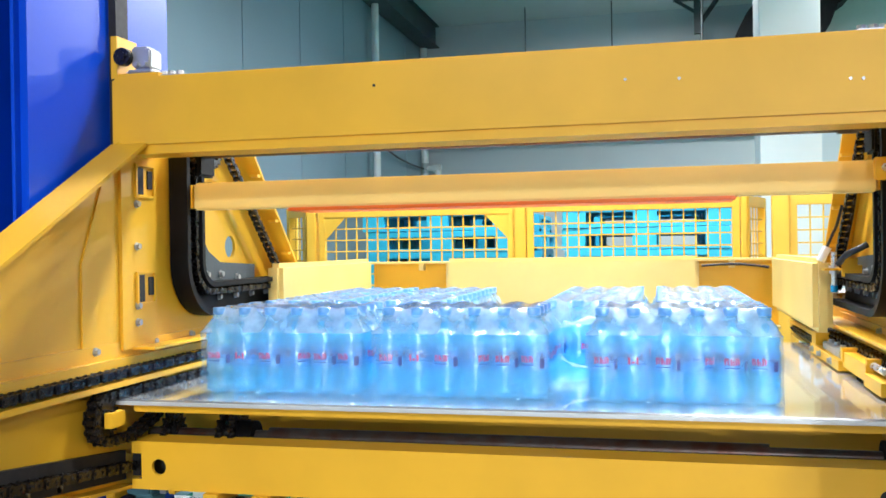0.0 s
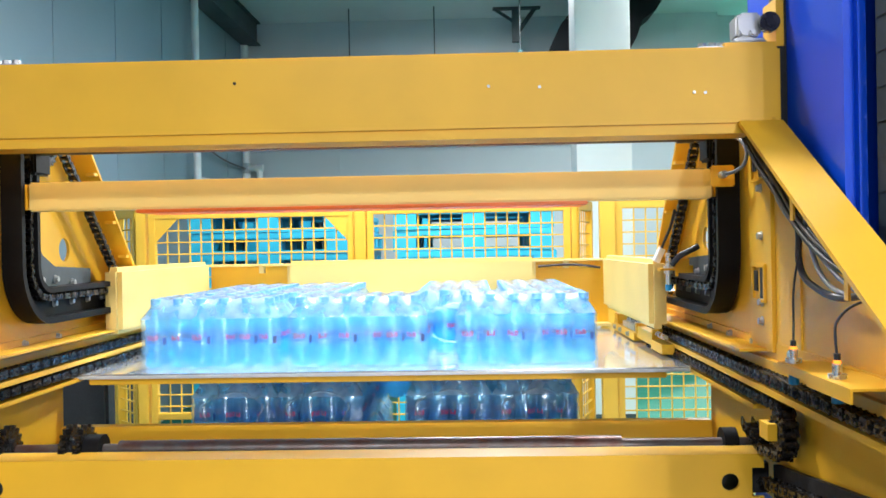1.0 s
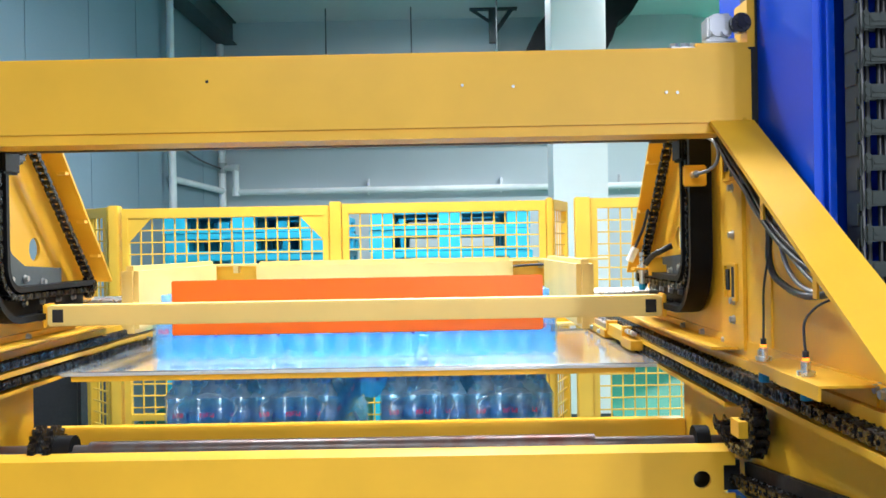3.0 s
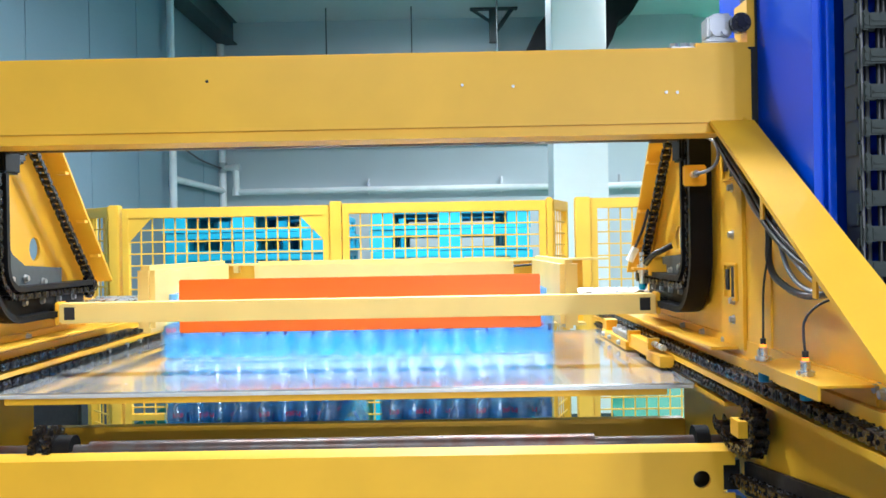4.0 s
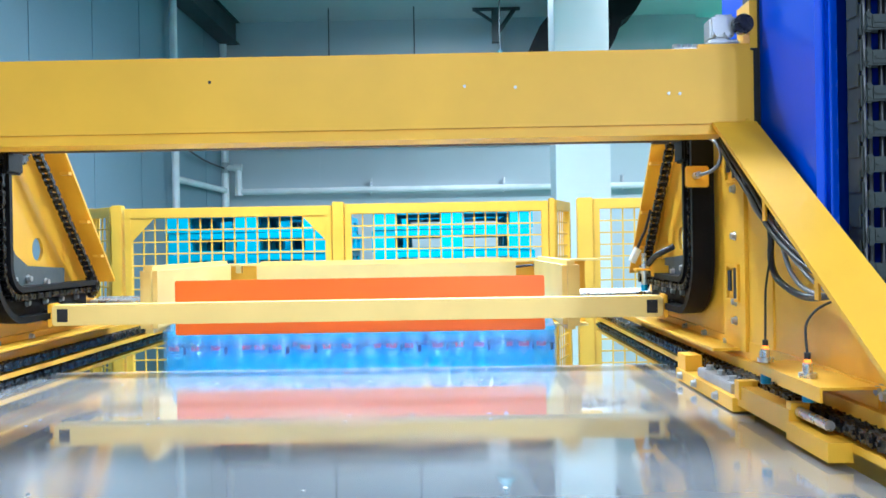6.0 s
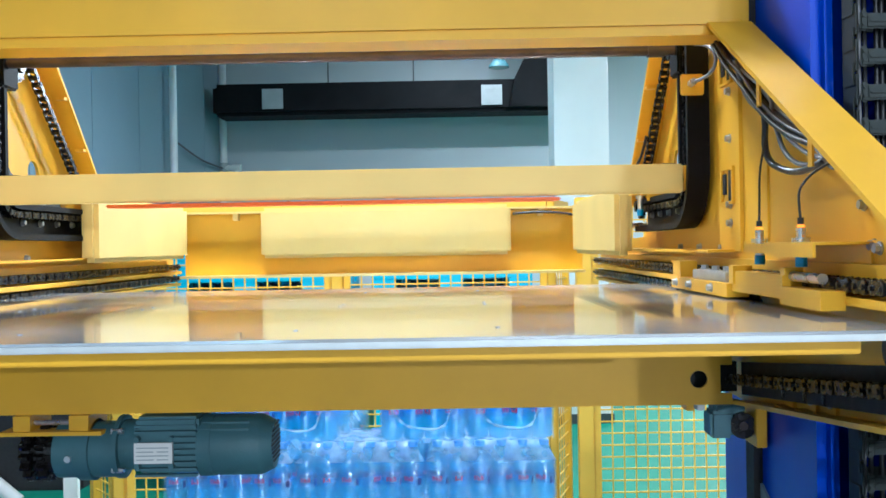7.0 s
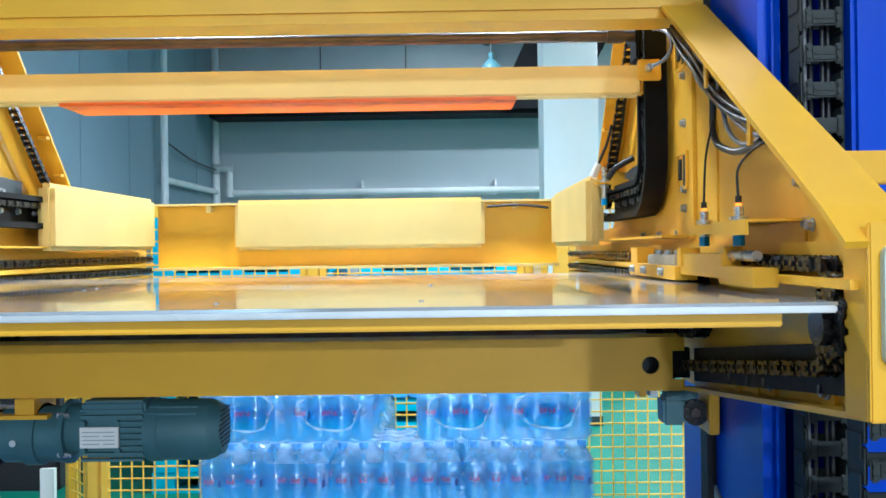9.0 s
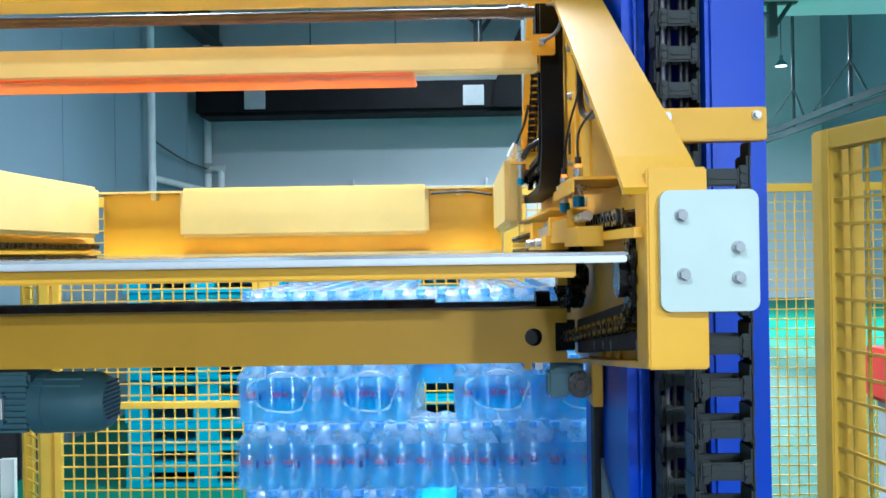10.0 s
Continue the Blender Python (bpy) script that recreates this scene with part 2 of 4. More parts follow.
def box(bm, x0, x1, y0, y1, z0, z1, bevel=0.0, mi=0):
    r = bmesh.ops.create_cube(bm, size=1)
    vs = r["verts"]
    for v in vs:
        v.co = Vector((x0 + (v.co.x + 0.5) * (x1 - x0), y0 + (v.co.y + 0.5) * (y1 - y0), z0 + (v.co.z + 0.5) * (z1 - z0)))
    fs = {f for v in vs for f in v.link_faces}
    if bevel:
        es = {e for f in fs for e in f.edges}
        r = bmesh.ops.bevel(bm, geom=list(es), offset=bevel, segments=2, affect="EDGES")
        fs = set(r["faces"]) | {f for f in fs if f.is_valid}
    if mi:
        for f in fs:
            f.material_index = mi
    return vs


def boxes(*rows, bevel=0.0):
    bm = bmesh.new()
    for r in rows:
        box(bm, *r, bevel=bevel)
    return bm


def rod(bm, a, b, r, seg=12, r2=None, mi=0):
    a, b = Vector(a), Vector(b)
    m = Matrix.Translation((a + b) / 2) @ (b - a).to_track_quat("Z", "Y").to_matrix().to_4x4()
    q = bmesh.ops.create_cone(bm, cap_ends=True, segments=seg, radius1=r, radius2=r if r2 is None else r2, depth=(b - a).length, matrix=m)
    if mi:
        for f in {f for v in q["verts"] for f in v.link_faces}:
            f.material_index = mi


def rods(*rows, seg=12):
    bm = bmesh.new()
    for a, b, r in rows:
        rod(bm, a, b, r, seg)
    return bm


def plate(bm, pts, axis, lo, hi, holes=()):
    """A flat plate with an outline in the plane across axis ('x': (y, z), 'y': (x, z)), and round holes (u, v, r)."""
    loops = [list(pts)] + [[(u + r * math.cos(i * math.tau / 20), v + r * math.sin(i * math.tau / 20)) for i in range(20)] for u, v, r in holes]
    put = (lambda u, v, w: (w, u, v)) if axis == "x" else (lambda u, v, w: (u, w, v)) if axis == "y" else (lambda u, v, w: (u, v, w))
    edges = []
    for lp in loops:
        vs = [bm.verts.new(put(u, v, lo)) for u, v in lp]
        edges += [bm.edges.new((vs[i], vs[(i + 1) % len(vs)])) for i in range(len(vs))]
    g = bmesh.ops.triangle_fill(bm, use_beauty=True, edges=edges)
    fs = [f for f in g["geom"] if isinstance(f, bmesh.types.BMFace)]
    ex = bmesh.ops.extrude_face_region(bm, geom=fs)
    d = Vector(put(0, 0, hi - lo))
    bmesh.ops.translate(bm, verts=[v for v in ex["geom"] if isinstance(v, bmesh.types.BMVert)], vec=d)


def strip(bm, path, width, thick, axis_lo, axis_hi):
    """A flat bar bent along a path in the y-z plane, spanning axis_lo to axis_hi in x, with thickness to the left of the path."""
    n = len(path)
    rings = []
    for i, (y, z) in enumerate(path):
        a, b = path[max(0, i - 1)], path[min(n - 1, i + 1)]
        d = Vector((b[0] - a[0], b[1] - a[1])).normalized()
        nx, nz = -d.y * thick, d.x * thick
        rings.append([bm.verts.new(c) for c in ((axis_lo, y, z), (axis_hi, y, z), (axis_hi, y + nx, z + nz), (axis_lo, y + nx, z + nz))])
    for a, b in zip(rings, rings[1:]):
        for k in range(4):
            bm.faces.new((a[k], a[(k + 1) % 4], b[(k + 1) % 4], b[k]))
    bm.faces.new(rings[0]), bm.faces.new(rings[-1])


def lathe(bm, profile, seg=16, mi=0, close=True):
    rings = [[bm.verts.new((r * math.cos(i * math.tau / seg), r * math.sin(i * math.tau / seg), z)) for i in range(seg)] for r, z in profile]
    for a, b in zip(rings, rings[1:]):
        for i in range(seg):
            bm.faces.new((a[i], a[(i + 1) % seg], b[(i + 1) % seg], b[i])).material_index = mi
    if close:
        bm.faces.new(rings[0]).material_index = mi
        bm.faces.new(rings[-1]).material_index = mi


def tube(name, pts, r, material, parent=None, label=""):
    """A smooth cable through points."""
    cu = bpy.data.curves.new(name, "CURVE")
    cu.dimensions, cu.bevel_depth, cu.bevel_resolution, cu.resolution_u = "3D", r, 3, 8
    sp = cu.splines.new("NURBS")
    sp.points.add(len(pts) - 1)
    for p, q in zip(sp.points, pts):
        p.co = (*q, 1)
    sp.use_endpoint_u, sp.order_u = True, 3
    cu.materials.append(material)
    ob = new(name, cu)
    ob.parent = parent
    return tagged(ob, label=label)


def bolt(bm, p, axis, r=0.009, h=0.008):
    p = Vector(p)
    d = Vector(axis)
    rod(bm, p, p + d * h * 0.25, r * 1.35, 12)
    rod(bm, p + d * h * 0.25, p + d * h, r, 6)


def thing(name, label, category, group="", at=(0, 0, 0), kind=""):
    ob = new(name)
    ob.empty_display_size = 0.1
    ob.location = at
    return tagged(ob, label, category, group, kind)


def chain_run(bm, pts, pitch=0.0254, w=0.02, h=0.020):
    """Roller chain along a polyline: two side plates and a roller for each pitch."""
    seg = []
    for a, b in zip(pts, pts[1:]):
        a, b = Vector(a), Vector(b)
        n = max(1, round((b - a).length / pitch))
        seg += [(a + (b - a) * (i / n), a + (b - a) * ((i + 1) / n)) for i in range(n)]
    outline = [(-0.5 + 0.34 * math.cos(q), 0.5 * math.sin(q)) for q in (2.0, 2.6, 3.68, 4.28)]
    outline = outline + [(0, -0.34)] + [(-u, v) for u, v in reversed(outline)] + [(0, 0.34)]
    side = Vector((1, 0, 0))
    for i, (a, b) in enumerate(seg):
        d = (b - a).normalized()
        up = d.cross(side).normalized()
        k = 0.5 if i % 2 else 0.36
        for s in (-1, 1):
            rings = [[bm.verts.new((a + b) / 2 + d * u * (b - a).length + up * v * h + side * s * (w * k + e)) for u, v in outline] for e in (0, 0.0028)]
            bm.faces.new(rings[0]), bm.faces.new(rings[1])
            for q in range(len(outline)):
                p = (q + 1) % len(outline)
                bm.faces.new((rings[0][q], rings[0][p], rings[1][p], rings[1][q]))
        rod(bm, a - side * w * 0.34, a + side * w * 0.34, h * 0.38, 8)
        rod(bm, a - side * w * 0.72, a + side * w * 0.72, h * 0.17, 6)


def sprocket(bm, c, r, w=0.014, teeth=16):
    """A toothed wheel about the x axis with a hub."""
    n = teeth * 4
    rim = [(c[1] + q * math.cos(i * math.tau / n), c[2] + q * math.sin(i * math.tau / n)) for i in range(n) for q in (r * (1.04 if i % 4 in (0, 1) else 0.84),)]
    plate(bm, rim, "x", c[0] - w / 2, c[0] + w / 2)
    rod(bm, (c[0] - w * 1.4, c[1], c[2]), (c[0] + w * 1.4, c[1], c[2]), r * 0.45, 16)


# ---- hall ----


def hall():
    bm = boxes((-9, 12, 0.35, 34, FLOOR - 0.2, FLOOR))
    tagged(part("floor", bm, GREEN), "glossy green epoxy factory floor", "floor", kind="structure")
    tagged(part("floor_front", boxes((-9, 12, -26, 0.35, FLOOR - 0.2, FLOOR)), UNSEEN_FLOOR), "unseen dark grey floor in front, added to cut bounce light", "floor", kind="structure")
    bm = boxes((-9, 12, -26, 10.7, CEIL, CEIL + 0.2))
    for i in range(18):
        box(bm, -9, 12, -24.5 + i * 1.9, -24.44 + i * 1.9, CEIL - 0.05, CEIL)
    tagged(part("ceiling", bm, CEILM), "grey-green sheet ceiling with ribs", "ceiling", kind="structure")
    tagged(part("ceiling_bay", boxes((3.6, 12, 10.7, 34, BAY, BAY + 0.2)), CEILM), "high grey sheet ceiling of the deep bay", "ceiling", kind="structure")
    tagged(part("wall_header", boxes((3.6, 12, 10.5, 10.7, CEIL + 0.2, BAY)), WALL), "grey panel wall over the bay opening", "wall", kind="structure")
    bm = boxes((-2.86, 3.6, 10.5, 10.7, FLOOR, CEIL))
    for x in (-1.55, -0.4, 0.75, 1.9, 3.05):
        box(bm, x - 0.008, x + 0.008, 10.494, 10.5, FLOOR, CEIL)
    tagged(part("wall_north", bm, WALL), "grey-blue sandwich panel rear wall", "wall", kind="structure")
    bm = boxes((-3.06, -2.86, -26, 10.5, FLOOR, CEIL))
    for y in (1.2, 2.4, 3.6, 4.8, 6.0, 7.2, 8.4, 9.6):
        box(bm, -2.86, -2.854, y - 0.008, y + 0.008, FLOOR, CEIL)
    tagged(part("wall_west", bm, WALL_SHADED), "grey-blue sandwich panel side wall", "wall", kind="structure")
    tagged(part("wall_recess", boxes((3.6, 3.8, 10.7, 34, FLOOR, BAY)), WALL), "grey-blue panel wall of the deep bay", "wall", kind="structure")
    tagged(part("wall_far", boxes((3.8, 12, 27, 27.2, FLOOR, BAY)), WALL), "pale panel wall at the far end", "wall", kind="structure")
    tagged(part("wall_east", boxes((12, 12.2, -26, 34, FLOOR, BAY)), WALL_SHADED), "grey panel side wall", "wall", kind="structure")
    tagged(part("wall_south", boxes((-9, 12, -26.2, -26, FLOOR, CEIL)), WALL), "grey panel wall", "wall", kind="structure")
    tagged(part("column", boxes((1.234, 1.745, 6.626, 7.13, FLOOR, CEIL - 0.002), bevel=0.008), WHITE), "white painted concrete column", "column", kind="structure")
    tagged(part("baseboard", boxes((1.226, 1.753, 6.618, 7.138, FLOOR, FLOOR + 0.09)), BEAMD), "dark skirting round the column", "baseboard", kind="structure")
    # roof steel
    bm = boxes((-2.85, -2.65, 2.0, 10.45, 3.12, 3.40), (-2.85, -2.60, 2.0, 10.45, 3.105, 3.12), (-2.85, -2.60, 2.0, 10.45, 3.40, 3.415))
    tagged(part("roof_beam", bm, BEAMD), "dark steel roof beam under the ceiling", "beam", kind="structure")
    for x in (0.78, 4.6):
        bm = bmesh.new()
        box(bm, x + 0.03, x + 0.14, 9.95, 10.05, 2.97, 3.415)
        rod(bm, (x + 0.08, 10.0, 3.06), (x + 0.33, 10.0, 3.41), 0.03)
        rod(bm, (x + 0.08, 10.0, 3.22), (x - 0.20, 10.0, 3.41), 0.022)
        box(bm, x - 0.22, x + 0.40, 9.94, 10.06, 3.40, 3.418)
        tagged(part("roof_bracket", bm, BEAMD), "dark steel hanger bracket under the ceiling", "bracket", "roof brackets", "structure")
    # pipes
    p = thing("wall_pipe", "white wall pipe with elbows and clips", "pipe", at=(0, 0, 0))
    part("pipe_run", rods(((-2.66, 10.38, 1.10), (1.2, 10.38, 1.10), 0.045), ((1.2, 10.38, 1.10), (3.6, 10.38, 1.10), 0.045), ((-2.80, 8.1, 1.12), (-2.80, 10.3, 1.12), 0.04)), PIPEW, p)
    part("branch", rods(((-2.63, 10.38, 1.07), (-2.63, 10.38, 1.43), 0.045), ((-2.82, 10.38, 1.43), (-2.60, 10.38, 1.43), 0.04), ((-2.63, 10.38, 1.05), (-2.63, 10.38, 1.16), 0.056), ((-2.69, 10.38, 1.43), (-2.58, 10.38, 1.43), 0.054)), PIPEW, p)
    for x in (-0.85, 0.95, 2.55):
        part("clip", boxes((x, x + 0.02, 10.36, 10.5, 1.04, 1.25)), STEEL, p)
    p = thing("standpipe", "white vertical pipe by the wall corner", "pipe", "standpipes", at=(-2.98, 10.4, 0))
    part("pipe", rods(((0.16, 0, FLOOR), (0.16, 0, 3.4), 0.055)), PIPEW, p)
    part("collar", rods(((0.16, 0, 1.36), (0.16, 0, 1.5), 0.07)), GREYP, p)
    p = thing("standpipe", "white vertical pipe on the side wall", "pipe", "standpipes", at=(-2.76, 8.0, 0))
    part("pipe", rods(((0, 0, FLOOR), (0, 0, 3.4), 0.042)), PIPEW, p)
    tube("wall_cable", [(-2.77, 8.05, 1.54), (-2.79, 8.8, 1.46), (-2.81, 9.6, 1.42), (-2.81, 10.3, 1.42)], 0.012, CABLE)
    tagged(bpy.data.objects["wall_cable"], "dark cable sagging between the pipes", "cable")
    # black air duct with vents
    d = thing("air_duct", "black fabric air duct with white vents", "duct", at=(0, 0, 0))
    bm = bmesh.new()
    box(bm, -2.74, 1.90, 9.55, 10.1, 2.015, 2.42, bevel=0.05)
    part("duct_run", bm, DUCT, d)
    bm = bmesh.new()
    plate(bm, [(1.02, 2.06), (1.95, 2.06), (2.10, 2.45), (2.24, 2.72), (2.33, 2.88), (2.41, 3.10), (2.58, 3.22), (2.70, 3.41), (1.59, 3.41), (1.50, 3.20), (1.39, 3.06), (1.31, 2.90), (1.20, 2.66), (1.08, 2.42)], "y", 9.5, 10.12)
    part("riser", bm, DUCT, d)
    for x in (-1.97, 0.79):
        v = part("vent", boxes((x - 0.13, x + 0.13, 9.52, 9.55, 2.09, 2.34)), GREYP, d)
        bm = bmesh.new()
        for i in range(6):
            box(bm, x - 0.10, x + 0.10, 9.512, 9.522, 2.12 + i * 0.033, 2.135 + i * 0.033)
        part("louvre", bm, GREYP, v)
    for x, y, z in ((-1.3, 10.1, 3.1), (-0.2, 10.1, 3.15)):
        part("hanger", rods(((x, 9.8, 2.41), (x, 9.8, 3.41), 0.008)), BEAMD, d)
    # overhead tray in the deep bay
    tr = thing("cable_tray", "dark grey overhead cable tray on hangers", "cable tray", at=(0, 0, 0))
    for k in (0, 0.4):
        part("rail", boxes((6.4 + k, 6.46 + k, 8.0, 22.0, 2.36, 2.46)), BEAMD, tr)
    for y, top in ((12.2, BAY), (14.6, BAY), (17.4, BAY)):
        part("hanger", rods(((6.62, y, 2.4), (6.62, y, top), 0.03)), BEAMD, tr)
        part("brace", rods(((6.62, y, 3.1), (6.42, y + 1.0, 2.46), 0.018), ((6.62, y, 3.1), (6.42, y - 1.0, 2.46), 0.018)), BEAMD, tr)


def pendant(x, y, z, top, lens=GLOW):
    p = thing("pendant_lamp", "grey-green bell-shaped high-bay pendant lamp", "lamp", "pendant lamps", at=(x, y, z + 0.03))
    bm = bmesh.new()
    lathe(bm, [(0.125, 0.0), (0.12, 0.03), (0.06, 0.10), (0.035, 0.12), (0.035, 0.20)], 20)
    part("shade", bm, MOTOR, p, smooth=True)
    part("stem", rods(((0, 0, 0.20), (0, 0, top - z - 0.03), 0.010)), BEAMD, p)
    bm = bmesh.new()
    lathe(bm, [(0.11, -0.006), (0.11, -0.002)], 20)
    part("lens", bm, lens, p)


hall()
pendant(0.857, 9.0, 2.42, CEIL, GREYP)
# unseen lamps get pendant bodies too, added beyond the camera's view
for sx, sy, sz, sw in ADDED_LAMPS:
    pendant(sx, sy, sz, BAY if sy > 11 else CEIL)

# ---- fence ----
FENCE_TOP = 0.525


def fence_panel(name, a, b, top, bottom, label, pitch=0.052, corner=False):
    """A yellow frame with welded mesh between two points of the plan."""
    a, b = Vector(a), Vector(b)
    L = (b - a).length
    t = thing(name, label, "fence", "guard fence", at=(a.x, a.y, 0))
    t.rotation_euler = (0, 0, math.atan2(b.y - a.y, b.x - a.x))
    f = 0.03
    part("rail", boxes((0, L, -f / 2, f / 2, top - 0.045, top), bevel=0.003), FENCEY, t)
    part("rail", boxes((0, L, -f / 2, f / 2, bottom, bottom + 0.045), bevel=0.003), FENCEY, t)
    if corner or name == "guard_fence_low":
        part("rail", boxes((f, L - f, -f / 2, f / 2, -0.42, -0.39), bevel=0.003), FENCEY, t)
    for x in (0, L - f):
        part("stile", boxes((x, x + f, -f / 2 - 0.001, f / 2 + 0.001, bottom, top), bevel=0.003), FENCEY, t)
    bm = bmesh.new()
    n = int((L - 2 * f) / pitch)
    for i in range(1, n + 1):
        x = f + i * (L - 2 * f) / (n + 1)
        box(bm, x - 0.003, x + 0.003, -0.003, 0.003, bottom + 0.04, top - 0.04)
    n = int((top - bottom - 0.09) / pitch)
    for i in range(1, n + 1):
        z = top - 0.045 - i * pitch
        box(bm, f, L - f, -0.006, 0.0, z - 0.003, z + 0.003)
    tagged(part("mesh", bm, FENCEY, t), kind="stuff")
    if corner:
        for x0, s in ((f, 1), (L - f, -1)):
            bm = bmesh.new()
            plate(bm, [(x0, top - 0.045), (x0 + s * 0.13, top - 0.045), (x0 + s * 0.10, top - 0.045), (x0, top - 0.15)], "y", -0.012, -0.008)
            part("corner_brace", bm, FENCEY, t)
    return t


def fence_post(x, y, w, top):
    t = thing("fence_post", "yellow square steel fence post", "post", "fence posts", at=(x, y, 0))
    part("post", boxes((-w / 2, w / 2, -0.03, 0.03, FLOOR + 0.012, top), bevel=0.004), FENCEY, t)
    part("base_plate", boxes((-w / 2 - 0.04, w / 2 + 0.04, -0.07, 0.07, FLOOR, FLOOR + 0.012)), FENCEY, t)


def fences():
    lb = "yellow welded-mesh guard fence panel on the green floor"
    fence_panel("guard_fence", (-1.19, 2.1), (-0.275, 2.1), 0.515, FLOOR + 0.1, lb, corner=True)
    fence_panel("guard_fence", (-0.22, 2.1), (0.675, 2.1), 0.52, FLOOR + 0.1, lb)
    fence_panel("guard_fence", (0.87, 2.1), (1.75, 2.1), FENCE_TOP, FLOOR + 0.1, lb)
    fence_panel("guard_fence", (-1.42, 2.3), (-1.25, 2.12), FENCE_TOP, FLOOR + 0.1, "narrow yellow mesh return panel of the guard fence")
    fence_panel("guard_fence", (0.70, 2.13), (0.80, 2.42), FENCE_TOP, FLOOR + 0.1, "narrow yellow mesh return panel of the guard fence")
    for x, y, w in ((-1.222, 2.1, 0.045), (-0.247, 2.1, 0.05), (0.69, 2.1, 0.025), (0.835, 2.1, 0.065), (-1.43, 2.35, 0.04), (1.78, 2.1, 0.05)):
        fence_post(x, y, w, 0.53)
    fence_panel("guard_fence", (1.9, 3.0), (3.3, 3.0), 0.587, FLOOR + 0.1, lb)
    fence_panel("guard_fence", (1.40, 0.07), (1.56, -0.75), 0.497, FLOOR + 0.1, "yellow mesh gate panel standing open beside the machine", corner=False)
    t = thing("gate_post", "yellow box-section gate post", "post", at=(1.405, 0.09, 0))
    part("post", boxes((-0.012, 0.075, -0.01, 0.05, FLOOR, 0.5), bevel=0.004), FENCEY, t)
    d = thing("drive_cabinet", "black drive cabinet on white legs on the green floor", "cabinet", at=(-1.74, 2.8, FLOOR))
    part("body", boxes((-0.42, 0.14, -0.2, 0.2, 0.50, 1.08), bevel=0.015), DARK, d)
    part("side_roller", rods(((-0.40, -0.24, 0.66), (-0.16, -0.24, 0.46), 0.035), seg=16), WHITE, d, smooth=True)
    for x in (-0.38, 0.06):
        part("leg", boxes((x, x + 0.07, -0.235, -0.205, 0, 0.62)), WHITE, d)
    c = thing("red_cabinet", "red cabinet behind the guard fence", "cabinet", at=(2.3, 1.7, FLOOR))
    part("body", boxes((-0.05, 0.3, -0.2, 0.2, 0.99, 1.20), bevel=0.02), REDM, c)
    part("stand", boxes((0.0, 0.25, -0.15, 0.15, 0, 0.99)), GREYP, c)


fences()

# ---- pallets behind the fence ----


def pallet_mesh():
    w, d, h = 1.115, 0.95, 0.148
    bm = bmesh.new()
    box(bm, 0, w, 0, d, h - 0.045, h, bevel=0.006)
    for x in (0, 0.4775, 0.955):
        for y in (0, 0.40, 0.79):
            box(bm, x, x + 0.16, y, y + 0.16, 0.02, h - 0.04, bevel=0.004)
    for x in (0, 0.4775, 0.955):
        box(bm, x, x + 0.16, 0, d, 0, 0.025)
    for y in (0.002, 0.80):
        box(bm, 0, w, y, y + 0.14, 0.001, 0.024)
    me = bpy.data.meshes.new("pallet")
    bm.to_mesh(me)
    bm.free()
    me.materials.append(PALLET)
    return me


def pallets():
    me = pallet_mesh()
    for x0, y0, lab in ((-1.735, 4.4, "stack"), (-0.30, 4.4, "stack"), (-1.72, 5.6, "stack"), (-0.28, 5.6, "stack")):
        for i in range(13):
            ob = new("plastic_pallet", me)
            ob.matrix_world = pose(x0 + 0.012 * math.sin(i * 2.1 + x0), y0 + 0.01 * math.cos(i * 1.7), FLOOR + i * 0.1505, 0, 0, 0.5 * math.sin(i * 3.3))
            tagged(ob, "bright blue plastic pallet in a tall stack", "pallet", "stacked pallets")


pallets()

# ---- lift masts ----


def cable_link():
    """One link: two side plates with overlapping ears, a slotted crossbar in front and one behind."""
    bm = bmesh.new()
    for k in (-1, 1):
        lo, hi = sorted((k * 0.040, k * 0.046))
        box(bm, lo, hi, -0.030, 0.030, -0.029, 0.029, bevel=0.003)
        lo, hi = sorted((k * 0.046, k * 0.0495))
        box(bm, lo, hi, -0.022, 0.022, 0.008, 0.048, bevel=0.002)
        lo, hi = sorted((k * 0.024, k * 0.040))
        box(bm, lo, hi, -0.036, -0.029, -0.022, 0.012, bevel=0.003)
        for z in (-0.012, 0.002):
            lo, hi = sorted((k * 0.028, k * 0.036))
            box(bm, lo, hi, -0.0385, -0.0355, z - 0.002, z + 0.002)
    box(bm, -0.026, 0.026, -0.034, -0.027, -0.018, 0.008, bevel=0.003)
    box(bm, -0.020, 0.020, -0.0365, -0.0335, -0.008, -0.003, bevel=0.001)
    box(bm, -0.041, 0.041, 0.024, 0.030, -0.012, 0.008)
    me = bpy.data.meshes.new("link")
    bm.to_mesh(me)
    bm.free()
    me.materials.append(CARRIER)
    return me


